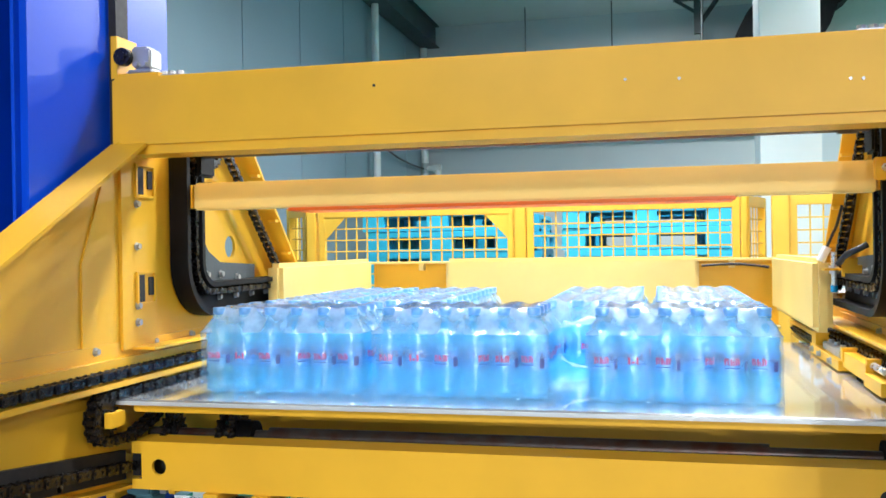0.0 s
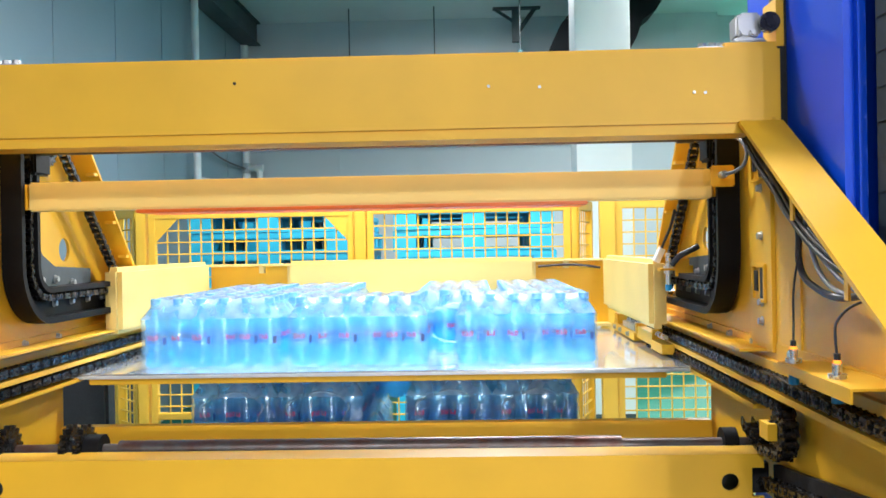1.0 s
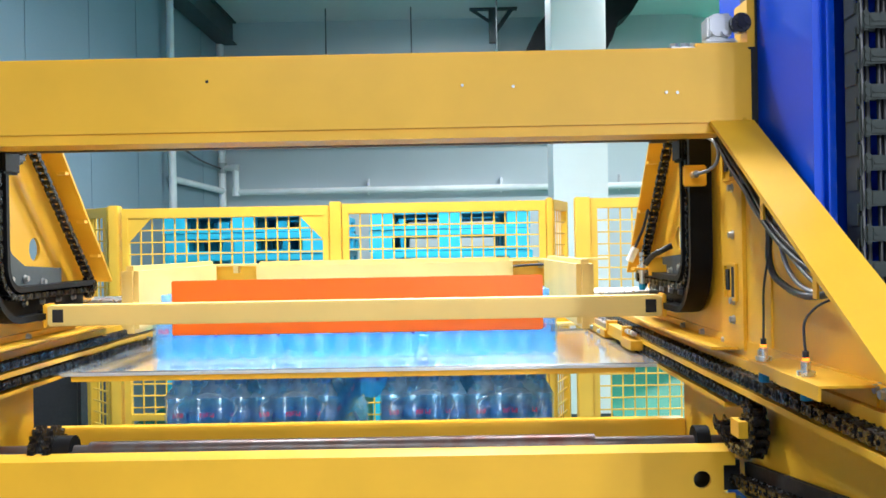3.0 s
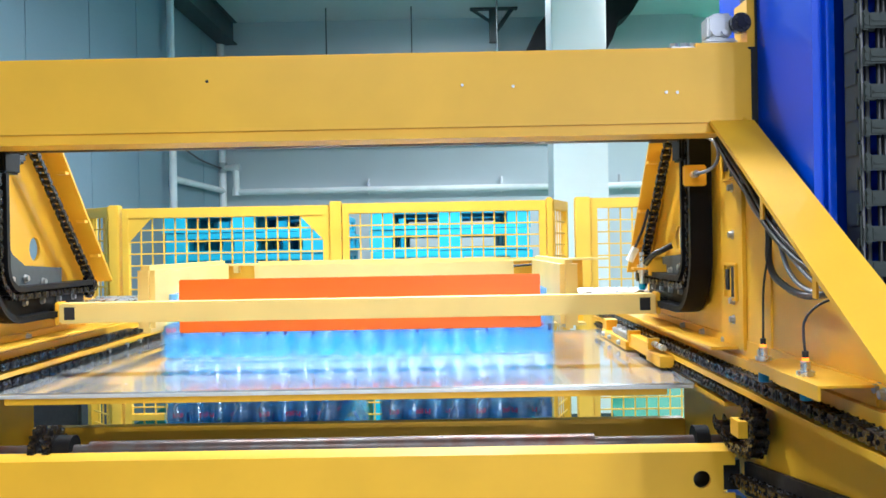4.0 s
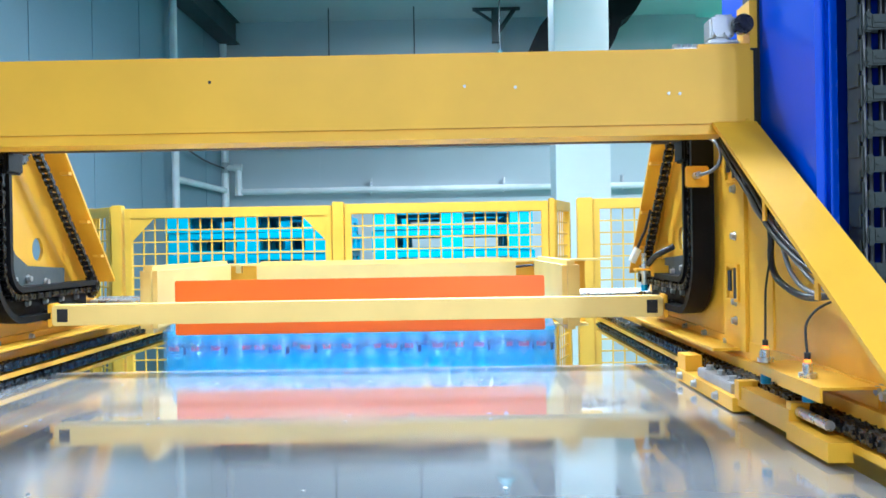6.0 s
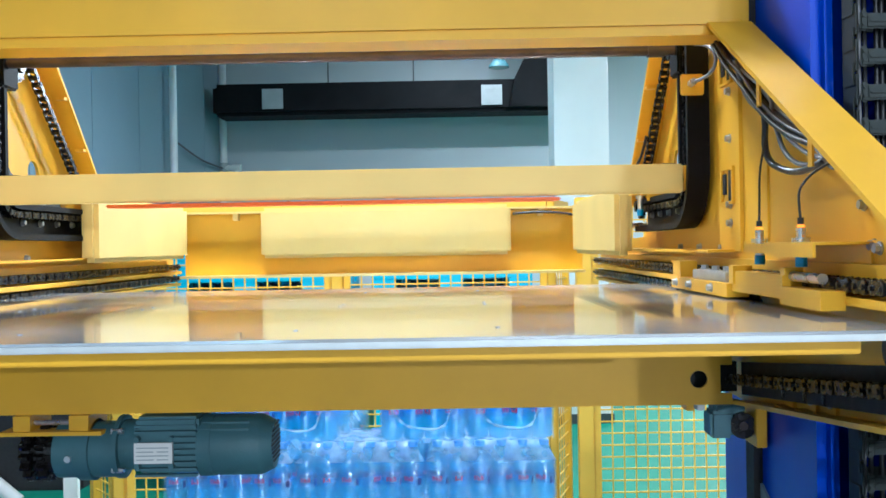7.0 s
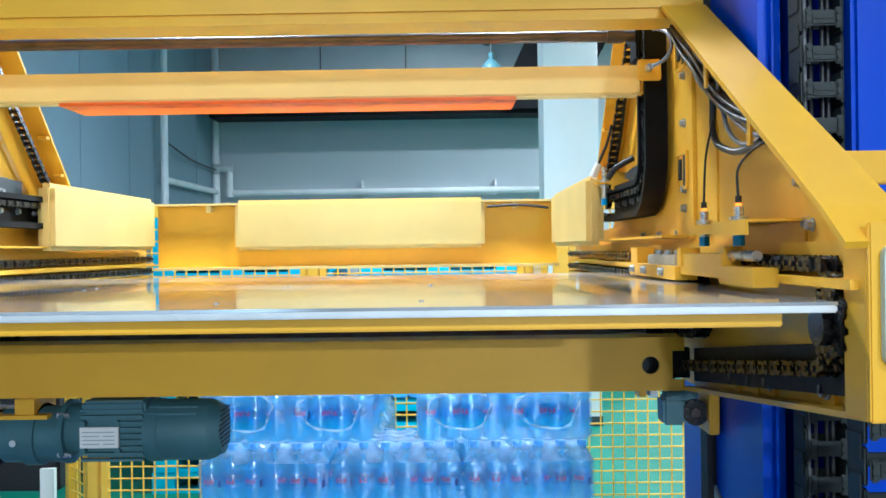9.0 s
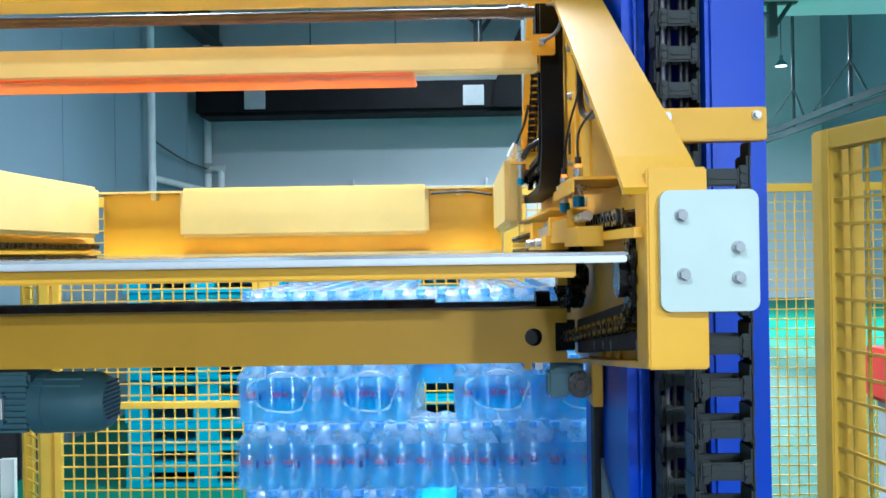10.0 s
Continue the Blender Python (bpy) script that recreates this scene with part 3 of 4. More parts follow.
def masts():
    link = cable_link()
    for s in (1, -1):
        t = thing("lift_mast", "tall blue painted steel lift mast", "mast", "lift masts", at=(0, 0, 0))
        X = lambda a, b: (min(s * a, s * b), max(s * a, s * b))
        part("inner_flange", boxes((*X(0.908, 0.948), -0.285, 0.30, FLOOR + 0.02, CEIL - 0.03), bevel=0.018), BLUE, t, smooth=True)
        part("web", boxes((*X(0.946, 1.03), 0.20, 0.30, FLOOR + 0.02, CEIL - 0.03)), BLUE, t)
        part("outer_flange", boxes((*X(1.026, 1.124), -0.38, 0.30, FLOOR + 0.02, CEIL - 0.03), bevel=0.008), BLUE, t)
        part("guide_rail", boxes((*X(0.889, 0.910), 0.02, 0.07, FLOOR + 0.02, CEIL - 0.03)), DARK, t)
        part("base_plate", boxes((*X(0.86, 1.2), -0.45, 0.4, FLOOR, FLOOR + 0.02)), BLUE, t)
        if s == 1:
            c = thing("cable_carrier", "dark grey plastic cable carrier chain with cables", "cable carrier", "cable carriers", at=(0.985, -0.33, 0))
            for i in range(46):
                ob = new("link", link)
                ob.parent, ob.location = c, (0, 0, -0.80 + i * 0.06)
                ob.scale = (0.78, 1, 1)
            for k, lean in ((-0.021, 0.004), (-0.007, -0.003), (0.010, 0.003), (0.022, -0.002)):
                part("cable", rods(((k, 0.004, -0.85), (k + lean, 0.0, 2.0), 0.0042)), SHEATH if lean > 0.0035 else CABLE, c)
            bm = bmesh.new()
            plate(bm, [(0.05, -0.17), (0.05, -0.95), (-0.25, -0.95), (-0.25, -0.31)], "x", 0.902, 0.908)
            part("foot_gusset", bm, GREYP, t)


masts()

# ---- lifting carriage ----
carriage = thing("layer_carriage", "yellow painted steel lifting carriage of a palletiser", "machine", at=(0, 0, 0))


def hex_bolts(points, axis, parent, r=0.0072, m=ZINC):
    for q in points:
        bm = bmesh.new()
        bolt(bm, q, axis, r, 0.010)
        part("bolt", bm, m, parent)


TRACK = [(0.235, 0.58), (0.235, 0.30)] + [(0.335 - 0.10 * math.cos(a), 0.30 - 0.10 * math.sin(a)) for a in [i * math.pi / 16 for i in range(1, 9)]] + [(0.80, 0.20)]


def offset_path(path, d):
    out = []
    for i, (y, z) in enumerate(path):
        a, b = path[max(0, i - 1)], path[min(len(path) - 1, i + 1)]
        v = Vector((b[0] - a[0], b[1] - a[1])).normalized()
        out.append((y - v.y * d, z + v.x * d))
    return out


def carriage_frame():
    c = carriage
    # top front beam
    bm = boxes((-0.892, 0.889, 0.0, 0.10, 0.569, 0.733), bevel=0.006)
    tb = part("top_beam", bm, YELLOW, c, smooth=True)
    part("bottom_flange", boxes((-0.86, 0.86, 0.004, 0.10, 0.553, 0.569)), YELLOW, tb)
    for x, z in ((-0.249, 0.680), (0.285, 0.662), (0.391, 0.658), (0.710, 0.6395), (0.733, 0.6385)):
        bm = bmesh.new()
        rod(bm, (x, 0.0, z), (x, -0.003, z), 0.0032, 10)
        part("rivet", bm, ZINC if x > 0 else DARK, tb)
    # lower front beam with access holes
    bm = bmesh.new()
    plate(bm, [(-0.83, -0.213), (0.83, -0.213), (0.83, -0.190), (0.806, -0.190), (0.806, -0.132), (0.83, -0.132), (0.83, -0.104), (-0.83, -0.104), (-0.83, -0.132), (-0.806, -0.132), (-0.806, -0.190), (-0.83, -0.190)], "y", -0.034, -0.026, holes=[(-0.762, -0.161, 0.018), (0.762, -0.161, 0.018)])
    lb = part("lower_beam", bm, YELLOW, c)
    part("top_flange", boxes((-0.83, 0.83, -0.026, 0.045, -0.112, -0.104)), YELLOW, lb)
    part("bottom_flange", boxes((-0.83, 0.83, -0.026, 0.045, -0.213, -0.205)), YELLOW, lb)
    # back web coloured dark so the access holes look shadowed inside
    part("back_web", boxes((-0.83, 0.83, 0.045, 0.05, -0.213, -0.104)), BEAMD, lb)
    # second cross beam
    part("cross_beam", boxes((-0.866, 0.866, 0.50, 0.54, -0.21, -0.138), bevel=0.003), YELLOW, c)
    # drive shaft
    sh = part("drive_shaft", rods(((-0.85, 0.08, -0.107), (0.85, 0.08, -0.107), 0.0135), ((-0.54, 0.08, -0.107), (0.56, 0.08, -0.107), 0.0205), seg=20), SHAFT, c, smooth=True)
    for x in (-0.79, -0.650, -0.618):
        bm = bmesh.new()
        sprocket(bm, (x, 0.08, -0.102), 0.050)
        part("sprocket", bm, CHAIN, sh)
    for x0, x1 in ((-0.615, -0.575), (0.775, 0.805)):
        part("bearing", rods(((x0, 0.08, -0.107), (x1, 0.08, -0.107), 0.035), seg=20), BLACK, sh, smooth=True)
    # upper shaft behind the top beam
    part("upper_shaft", rods(((-0.83, 0.28, 0.581), (0.80, 0.28, 0.581), 0.0135), ((0.735, 0.28, 0.581), (0.775, 0.28, 0.581), 0.017), seg=20), ROD, c, smooth=True)
    # rear beam
    rb = part("rear_beam", boxes((-0.80, 0.775, 1.70, 1.72, 0.02, 0.262)), YELLOW, c)
    part("top_flange", boxes((-0.90, 0.875, 1.66, 1.74, 0.262, 0.270)), YELLOW_PALED, rb)
    part("bottom_flange", boxes((-0.80, 0.775, 1.62, 1.72, 0.010, 0.020)), YELLOW_PALED, rb)
    for x in (-0.6, -0.3, -0.05, 0.25, 0.6):
        part("rib", boxes((x, x + 0.02, 1.665, 1.70, 0.235, 0.262)), YELLOW_PALED, rb)
    tube("rear_cable", [(0.50, 1.66, 0.243), (0.58, 1.66, 0.25), (0.68, 1.66, 0.246), (0.74, 1.66, 0.235)], 0.005, CABLE, rb)
    for s in (1, -1):
        side(s)


SLOTS = (0.240, 0.496)


def side(s):
    c = carriage
    X = lambda a, b: (min(s * a, s * b), max(s * a, s * b))
    diag = lambda y: 0.570 + 0.566 * y
    # web plate
    bm = bmesh.new()
    plate(bm, [(-0.862, -0.12), (-0.862, diag(-0.862)), (-0.02, diag(-0.02)), (0.012, 0.60), (0.012, 0.70), (0.095, 0.70), (0.48, 0.67), (0.55, 0.622), (0.915, 0.235), (0.97, 0.14), (1.76, 0.12), (1.76, 0.0), (0.52, 0.0), (0.52, -0.21), (-0.03, -0.213)], "x", *X(0.868, 0.876), holes=[(0.545, 0.338, 0.032)])
    web = part("side_plate", bm, YELLOW, c)
    # doubler plates with slots on the inside
    bm = bmesh.new()
    plate(bm, [(-0.02, 0.10), (-0.02, 0.56), (0.125, 0.56), (0.125, 0.10)], "x", *X(0.856, 0.868))
    dp = part("doubler", bm, YELLOW, web)
    y0 = 0.012 if s == 1 else 0.034
    for z in SLOTS:
        sp = part("slot_frame", boxes((*X(0.850, 0.857), y0, y0 + 0.006, z - 0.040, z + 0.040), (*X(0.850, 0.857), y0 + 0.076, y0 + 0.082, z - 0.040, z + 0.040), (*X(0.850, 0.857), y0 + 0.006, y0 + 0.076, z + 0.034, z + 0.040), (*X(0.850, 0.857), y0 + 0.006, y0 + 0.076, z - 0.040, z - 0.034)), YELLOW, dp)
        # dark blocks laid on the plate to imitate shade inside the slots
        part("slot_shade", boxes((*X(0.8525, 0.8565), y0 + 0.008, y0 + 0.034, z - 0.032, z + 0.032), (*X(0.8525, 0.8565), y0 + 0.054, y0 + 0.074, z - 0.018, z + 0.026)), DARK, sp)
    bm = bmesh.new()
    plate(bm, [(-0.02, 0.10), (-0.02, 0.56), (-0.06, 0.53), (-0.16, 0.30), (-0.16, 0.10)], "x", *X(0.864, 0.868))
    part("stiffener", bm, YELLOW, web)
    # diagonal flange
    bm = bmesh.new()
    strip(bm, [(-0.862, diag(-0.862) - 0.006), (-0.80, diag(-0.80)), (0.0, diag(0.0))], 0, 0.009, *X(0.80, 0.89))
    part("diagonal_flange", bm, YELLOW, web)
    for y in (-0.13, -0.30, -0.44):
        part("flange_tab", boxes((*X(0.835, 0.868), y, y + 0.005, diag(y) - 0.026, diag(y) - 0.001)), YELLOW, web)
    # rear sloping flange
    bm = bmesh.new()
    strip(bm, [(0.48, 0.672), (0.55, 0.622), (0.92, 0.235)], 0, 0.008, *X(0.80, 0.89))
    part("rear_flange", bm, YELLOW, web)
    for z in (0.55, 0.42, 0.32):
        y = 0.55 + (0.622 - z) * 0.956
        part("flange_tab", boxes((*X(0.80, 0.825), y - 0.028, y - 0.006, z - 0.008, z)), YELLOW, web)
    # front end channel
    fe = part("front_channel", boxes((*X(0.826, 0.893), -0.867, -0.857, -0.12, 0.105), bevel=0.002), YELLOW, c)
    part("inner_lip", boxes((*X(0.826, 0.834), -0.857, -0.80, -0.12, 0.10)), YELLOW, fe)
    bm = bmesh.new()
    plate(bm, [(-0.862, -0.12), (-0.03, -0.213), (-0.03, -0.205), (-0.862, -0.112)], "x", *X(0.83, 0.89))
    part("lower_flange", bm, YELLOW, fe)
    cs = [(0.849, -0.044, 180), (0.935, -0.044, 270), (0.935, 0.068, 0), (0.849, 0.068, 90)]
    bm = bmesh.new()
    plate(bm, [(s * (x + 0.011 * math.cos(radians(q + k * 22.5))), z + 0.011 * math.sin(radians(q + k * 22.5))) for x, z, q in cs for k in range(5)], "y", -0.878, -0.867)
    bp = part("bolted_plate", bm, PALEG, fe, "pale green bolted cover plate")
    hex_bolts([(s * x, -0.878, z) for x, z in ((0.861, 0.051), (0.863, -0.014), (0.923, 0.015), (0.923, -0.018))], (0, -1, 0), bp, 0.0055, GREYP)
    # cable bracket
    if s == 1:
        br = part("cable_bracket", boxes((0.876, 1.05, -0.60, -0.57, 0.165, 0.212), bevel=0.002), YELLOW, c)
        hex_bolts([(0.91, -0.60, 0.20), (1.035, -0.60, 0.20)], (0, -1, 0), br, 0.005)
        link = bpy.data.meshes["link"]
        for i in range(25):
            ob = new("carrier_link", link)
            ob.parent, ob.location, ob.scale = br, (0.992, -0.545, 0.12 - i * 0.06), (0.92, 1, 1)
    # curved black track
    bm = bmesh.new()
    strip(bm, offset_path(TRACK, 0.045), 0, -0.09, *X(0.842, 0.856))
    tk = part("curved_track", bm, BLACK, c, smooth=True)
    for d_, th_ in ((-0.030, -0.016), (0.045, -0.014)):
        bm = bmesh.new()
        strip(bm, offset_path(TRACK, d_), 0, th_, *X(0.805, 0.842))
        part("track_lip", bm, BLACK, tk, smooth=True)
    bm = bmesh.new()
    plate(bm, [(0.275, 0.215), (0.66, 0.215), (0.66, 0.285), (0.44, 0.295), (0.375, 0.325), (0.335, 0.37), (0.30, 0.37)], "x", *X(0.846, 0.854))
    gs = part("track_gusset", bm, BEAMD, tk)
    hex_bolts([(s * 0.846, y, z) for y, z in ((0.36, 0.262), (0.44, 0.262), (0.54, 0.25), (0.33, 0.31))], (-s, 0, 0), gs, 0.008)
    bm = bmesh.new()
    inner = offset_path(TRACK, 0.018)
    chain_run(bm, [(s * 0.823, y, z) for y, z in inner] + [(s * 0.823, 0.81, 0.22)], 0.022, 0.018, 0.018)
    part("track_chain", bm, CHAIN, tk)
    bm = bmesh.new()
    chain_run(bm, [(s * 0.823, 0.80, 0.25), (s * 0.823, 0.43, 0.61)], 0.022, 0.018, 0.018)
    part("return_chain", bm, CHAIN, tk)
    for y_, z_, r_ in ((0.795, 0.228, 0.035), (0.36, 0.590, 0.040)):
        bm = bmesh.new()
        sprocket(bm, (s * 0.823, y_, z_), r_)
        part("track_sprocket", bm, CHAIN, tk)
    hex_bolts([(s * 0.842, y, 0.20) for y in (0.42, 0.52, 0.62, 0.72)], (-s, 0, 0), tk, 0.007)
    part("idler_block", boxes((*X(0.80, 0.85), 0.25, 0.33, 0.52, 0.60), bevel=0.005), BLACK, tk)
    # deck chain guides
    g = part("chain_guide", boxes((*X(0.816, 0.868), -0.84, 1.70, 0.028, 0.040), (*X(0.848, 0.868), -0.84, 1.70, 0.040, 0.085), (*X(0.82, 0.868), 0.0, 1.70, -0.018, -0.008)), YELLOW, c)
    bm = bmesh.new()
    chain_run(bm, [(s * 0.832, 1.68, 0.056), (s * 0.832, -0.74, 0.056)], 0.0254, 0.026, 0.024)
    part("upper_chain", bm, CHAIN, g)
    bm = bmesh.new()
    loop = [(s * 0.832, -0.13 - 0.050 * math.sin(q), -0.036 + 0.050 * math.cos(q)) for q in [k * math.pi / 8 for k in range(9)]]
    chain_run(bm, [(s * 0.832, 1.68, 0.010), (s * 0.832, -0.12, 0.012)] + loop + [(s * 0.832, -0.04, -0.092), (s * 0.832, 0.08, -0.060)], 0.0254, 0.026, 0.024)
    part("lower_chain", bm, CHAIN, g)
    bm = bmesh.new()
    chain_run(bm, [(s * 0.835, -0.03, -0.162), (s * 0.835, -0.72, -0.078), (s * 0.835, -0.785, -0.045), (s * 0.835, -0.80, 0.005), (s * 0.835, -0.74, 0.050)], 0.0254, 0.024, 0.024)
    part("front_chain", bm, CHAIN, g)
    # dark strip added behind the chain as the channel's shade
    bm = bmesh.new()
    plate(bm, [(-0.024, -0.195), (-0.024, -0.128), (-0.76, -0.040), (-0.76, -0.108)], "x", *X(0.852, 0.864))
    part("chain_shade", bm, DARK, g)
    # dark box closing the beam-end opening, stands for its shadowed inside
    part("pocket_shade", boxes((*X(0.806, 0.850), 0.0, 0.02, -0.192, -0.130)), DARK, g)
    for y_, z_, r_ in ((-0.755, -0.02, 0.055), (-0.13, -0.036, 0.042)):
        bm = bmesh.new()
        sprocket(bm, (s * 0.835, y_, z_), r_, 0.018)
        part("deck_sprocket", bm, CHAIN, g)
    part("tensioner", boxes((*X(0.80, 0.818), -0.155, -0.105, -0.052, -0.020)), YELLOW, g)
    part("ledge", boxes((*X(0.80, 0.868), 0.02, 1.0, 0.098, 0.104), (*X(0.862, 0.868), -0.80, 1.0, 0.085, 0.12)), YELLOW, c)
    hex_bolts([(s * 0.862, y, 0.108) for y in (-0.62, -0.12, 0.12, 0.30, 0.48)] + [(s * 0.856, 0.04, z) for z in (0.20, 0.34, 0.44, 0.16)] + [(s * 0.866, -0.565, 0.172), (s * 0.866, -0.595, 0.112)], (-s, 0, 0), web)
    # bearing bracket and pillow block on top of the beam
    bm = boxes((*X(0.800, 0.872), 0.03, 0.09, 0.745, 0.757), (*X(0.808, 0.850), 0.034, 0.086, 0.757, 0.806), (*X(0.818, 0.862), 0.038, 0.082, 0.762, 0.812), bevel=0.005)
    pb = part("pillow_block", bm, ZINC, c)
    hex_bolts([(s * 0.82, 0.034, 0.768), (s * 0.842, 0.034, 0.768)], (0, -1, 0), pb, 0.006)
    tp = part("top_bracket", boxes((*X(0.78, 0.886), 0.02, 0.10, 0.733, 0.745), (*X(0.886, 0.902), 0.018, 0.102, 0.735, 0.835)), YELLOW, c)
    bm = bmesh.new()
    rod(bm, (s * 0.874, 0.034, 0.786), (s * 0.874, 0.016, 0.786), 0.021, 18)
    rod(bm, (s * 0.874, 0.016, 0.786), (s * 0.874, 0.012, 0.786), 0.011, 12)
    part("bearing_cap", bm, CHAIN, tp)
    part("foot", boxes((*X(0.728, 0.792), 0.03, 0.085, 0.733, 0.741), bevel=0.002), ZINC, tp)
    hex_bolts([(s * x, 0.05, 0.741) for x in (0.74, 0.762, 0.782)], (0, 0, 1), tp, 0.009)
    # ledge bolts below the deck chain
    for y in (-0.26, -0.36, -0.44, -0.66):
        z = -0.155 - 0.10 * (y + 0.3)
        tb_ = part("chain_tab", boxes((*X(0.844, 0.868), y - 0.022, y + 0.022, z - 0.022, z - 0.018), (*X(0.862, 0.868), y - 0.022, y + 0.022, z - 0.018, z + 0.026)), YELLOW, fe)
        hex_bolts([(s * 0.862, y, z + 0.004)], (-s, 0, 0), tb_, 0.010)
    if s == 1:
        sensors()
    # limit motor below the beam end
    lm = part("limit_block", boxes((*X(0.791, 0.838), -0.014, 0.046, -0.288, -0.232), (*X(0.800, 0.866), -0.006, 0.042, -0.240, -0.214), bevel=0.006), MOTOR, c)
    part("limit_bracket", boxes((*X(0.880, 0.902), -0.03, 0.05, -0.305, -0.213), bevel=0.002), YELLOW, lm)
    bm = bmesh.new()
    rod(bm, (s * 0.858, -0.014, -0.262), (s * 0.858, 0.04, -0.262), 0.027, 20)
    part("guide_roller", bm, CHAIN, lm, smooth=True)
    bm = bmesh.new()
    rod(bm, (s * 0.858, -0.018, -0.262), (s * 0.858, -0.013, -0.262), 0.009, 14)
    part("roller_pin", bm, ROD, lm)
    for x in (0.752, 0.775):
        part("guide_shoe", boxes((*X(x - 0.008, x + 0.008), 0.0, 0.05, -0.232, -0.213), bevel=0.002), YELLOW if x < 0.76 else ZINC, lm)


def sensors():
    c = carriage
    # proximity sensors on a folded bracket
    sb = part("sensor_bracket", boxes((0.775, 0.866, -0.60, -0.43, 0.114, 0.118), (0.782, 0.866, -0.43, -0.275, 0.112, 0.116), (0.775, 0.779, -0.60, -0.43, 0.096, 0.114), (0.782, 0.786, -0.43, -0.275, 0.100, 0.112), (0.858, 0.866, -0.60, -0.275, 0.086, 0.112)), YELLOW, c)
    for y in (-0.308, -0.497):
        s = part("proximity_sensor", rods(((0.798, y, 0.094), (0.798, y, 0.140), 0.0075), ((0.798, y, 0.118), (0.798, y, 0.125), 0.014), ((0.798, y, 0.104), (0.798, y, 0.1115), 0.013)), STEEL, sb, smooth=True)
        part("tip", rods(((0.798, y, 0.080), (0.798, y, 0.096), 0.0090)), TIP, s)
        part("indicator", rods(((0.798, y, 0.141), (0.798, y, 0.145), 0.0054)), AMBER, s)
        part("gland", rods(((0.798, y, 0.146), (0.798, y, 0.156), 0.005)), CABLE, s)
    tube("sensor_cable", [(0.798, -0.308, 0.154), (0.80, -0.305, 0.19), (0.815, -0.262, 0.245), (0.835, -0.235, 0.30), (0.845, -0.22, 0.345)], 0.0021, CABLE, sb)
    tube("sensor_cable", [(0.798, -0.497, 0.154), (0.797, -0.492, 0.18), (0.804, -0.478, 0.205), (0.828, -0.495, 0.234), (0.850, -0.545, 0.246)], 0.0021, CABLE, sb)
    # cable bundle along the web, tied to two tabs
    for dx, dz, m, r in ((0, 0, CABLE, 0.0075), (-0.010, -0.012, CABLE, 0.0055), (0.006, 0.012, SHEATH, 0.005), (-0.012, 0.008, CABLE, 0.004)):
        tube("cable", [(0.850 + dx, 0.11, 0.575 + dz), (0.846 + dx, 0.0, 0.497 + dz), (0.845 + dx, -0.108, 0.445 + dz * 1.3), (0.843 + dx, -0.218, 0.372 + dz), (0.843 + dx, -0.317, 0.322 + dz * 0.8), (0.845 + dx, -0.44, 0.281 + dz * 0.6), (0.850, -0.53, 0.255)], r, m, c)
    for pts, m, r in (
        ([(-0.21, 0.385), (-0.235, 0.345), (-0.222, 0.295), (-0.250, 0.262), (-0.300, 0.248), (-0.36, 0.236), (-0.43, 0.234), (-0.49, 0.243)], CABLE, 0.0062),
        ([(-0.25, 0.352), (-0.285, 0.325), (-0.305, 0.292), (-0.335, 0.266), (-0.395, 0.243), (-0.47, 0.240)], SHEATH, 0.0042),
        ([(-0.26, 0.350), (-0.31, 0.312), (-0.368, 0.284), (-0.430, 0.258), (-0.49, 0.247)], SHEATH, 0.0038),
        ([(-0.06, 0.485), (-0.098, 0.432), (-0.128, 0.402), (-0.180, 0.372), (-0.25, 0.345)], SHEATH, 0.0048),
        ([(-0.10, 0.458), (-0.175, 0.425), (-0.240, 0.395), (-0.272, 0.368), (-0.258, 0.340)], SHEATH, 0.0042),
        ([(-0.39, 0.300), (-0.47, 0.262), (-0.52, 0.225), (-0.55, 0.235), (-0.60, 0.222)], SHEATH, 0.003),
    ):
        tube("cable_loop", [(0.838, y, z) for y, z in pts], r, m, c)
    for y, z in ((-0.245, 0.365), (-0.480, 0.235)):
        part("cable_tie_post", boxes((0.820, 0.824, y - 0.008, y + 0.008, z, 0.569 + 0.566 * y)), YELLOW, c)
    # photo eye at the head of the track
    pe = part("photo_eye_plate", boxes((0.782, 0.835, 0.155, 0.16, 0.452, 0.50), bevel=0.003), YELLOW, c)
    part("photo_eye", rods(((0.805, 0.157, 0.478), (0.805, 0.128, 0.478), 0.008)), STEEL, pe)
    part("lens", rods(((0.805, 0.128, 0.478), (0.805, 0.124, 0.478), 0.005)), ZINC, pe)
    tube("eye_cable", [(0.805, 0.13, 0.478), (0.83, 0.09, 0.48), (0.845, 0.08, 0.52), (0.835, 0.12, 0.56), (0.82, 0.17, 0.57)], 0.004, SHEATH, pe)
    # rear sensor by the slope
    rs = part("rear_sensor_bracket", boxes((0.757, 0.835, 0.60, 0.64, 0.252, 0.258), (0.797, 0.835, 0.596, 0.600, 0.236, 0.284), (0.835, 0.868, 0.60, 0.64, 0.245, 0.265)), YELLOW, c)
    part("rear_sensor", rods(((0.783, 0.62, 0.21), (0.783, 0.62, 0.30), 0.007), ((0.783, 0.62, 0.258), (0.783, 0.62, 0.266), 0.013), ((0.783, 0.62, 0.243), (0.783, 0.62, 0.251), 0.012)), STEEL, rs)
    part("tip", rods(((0.783, 0.62, 0.196), (0.783, 0.62, 0.213), 0.009)), TIP, rs)
    bm = bmesh.new()
    rod(bm, (0.757, 0.66, 0.275), (0.775, 0.66, 0.312), 0.011, 12)
    part("connector", bm, WHITE, rs, "white plastic cable connector")
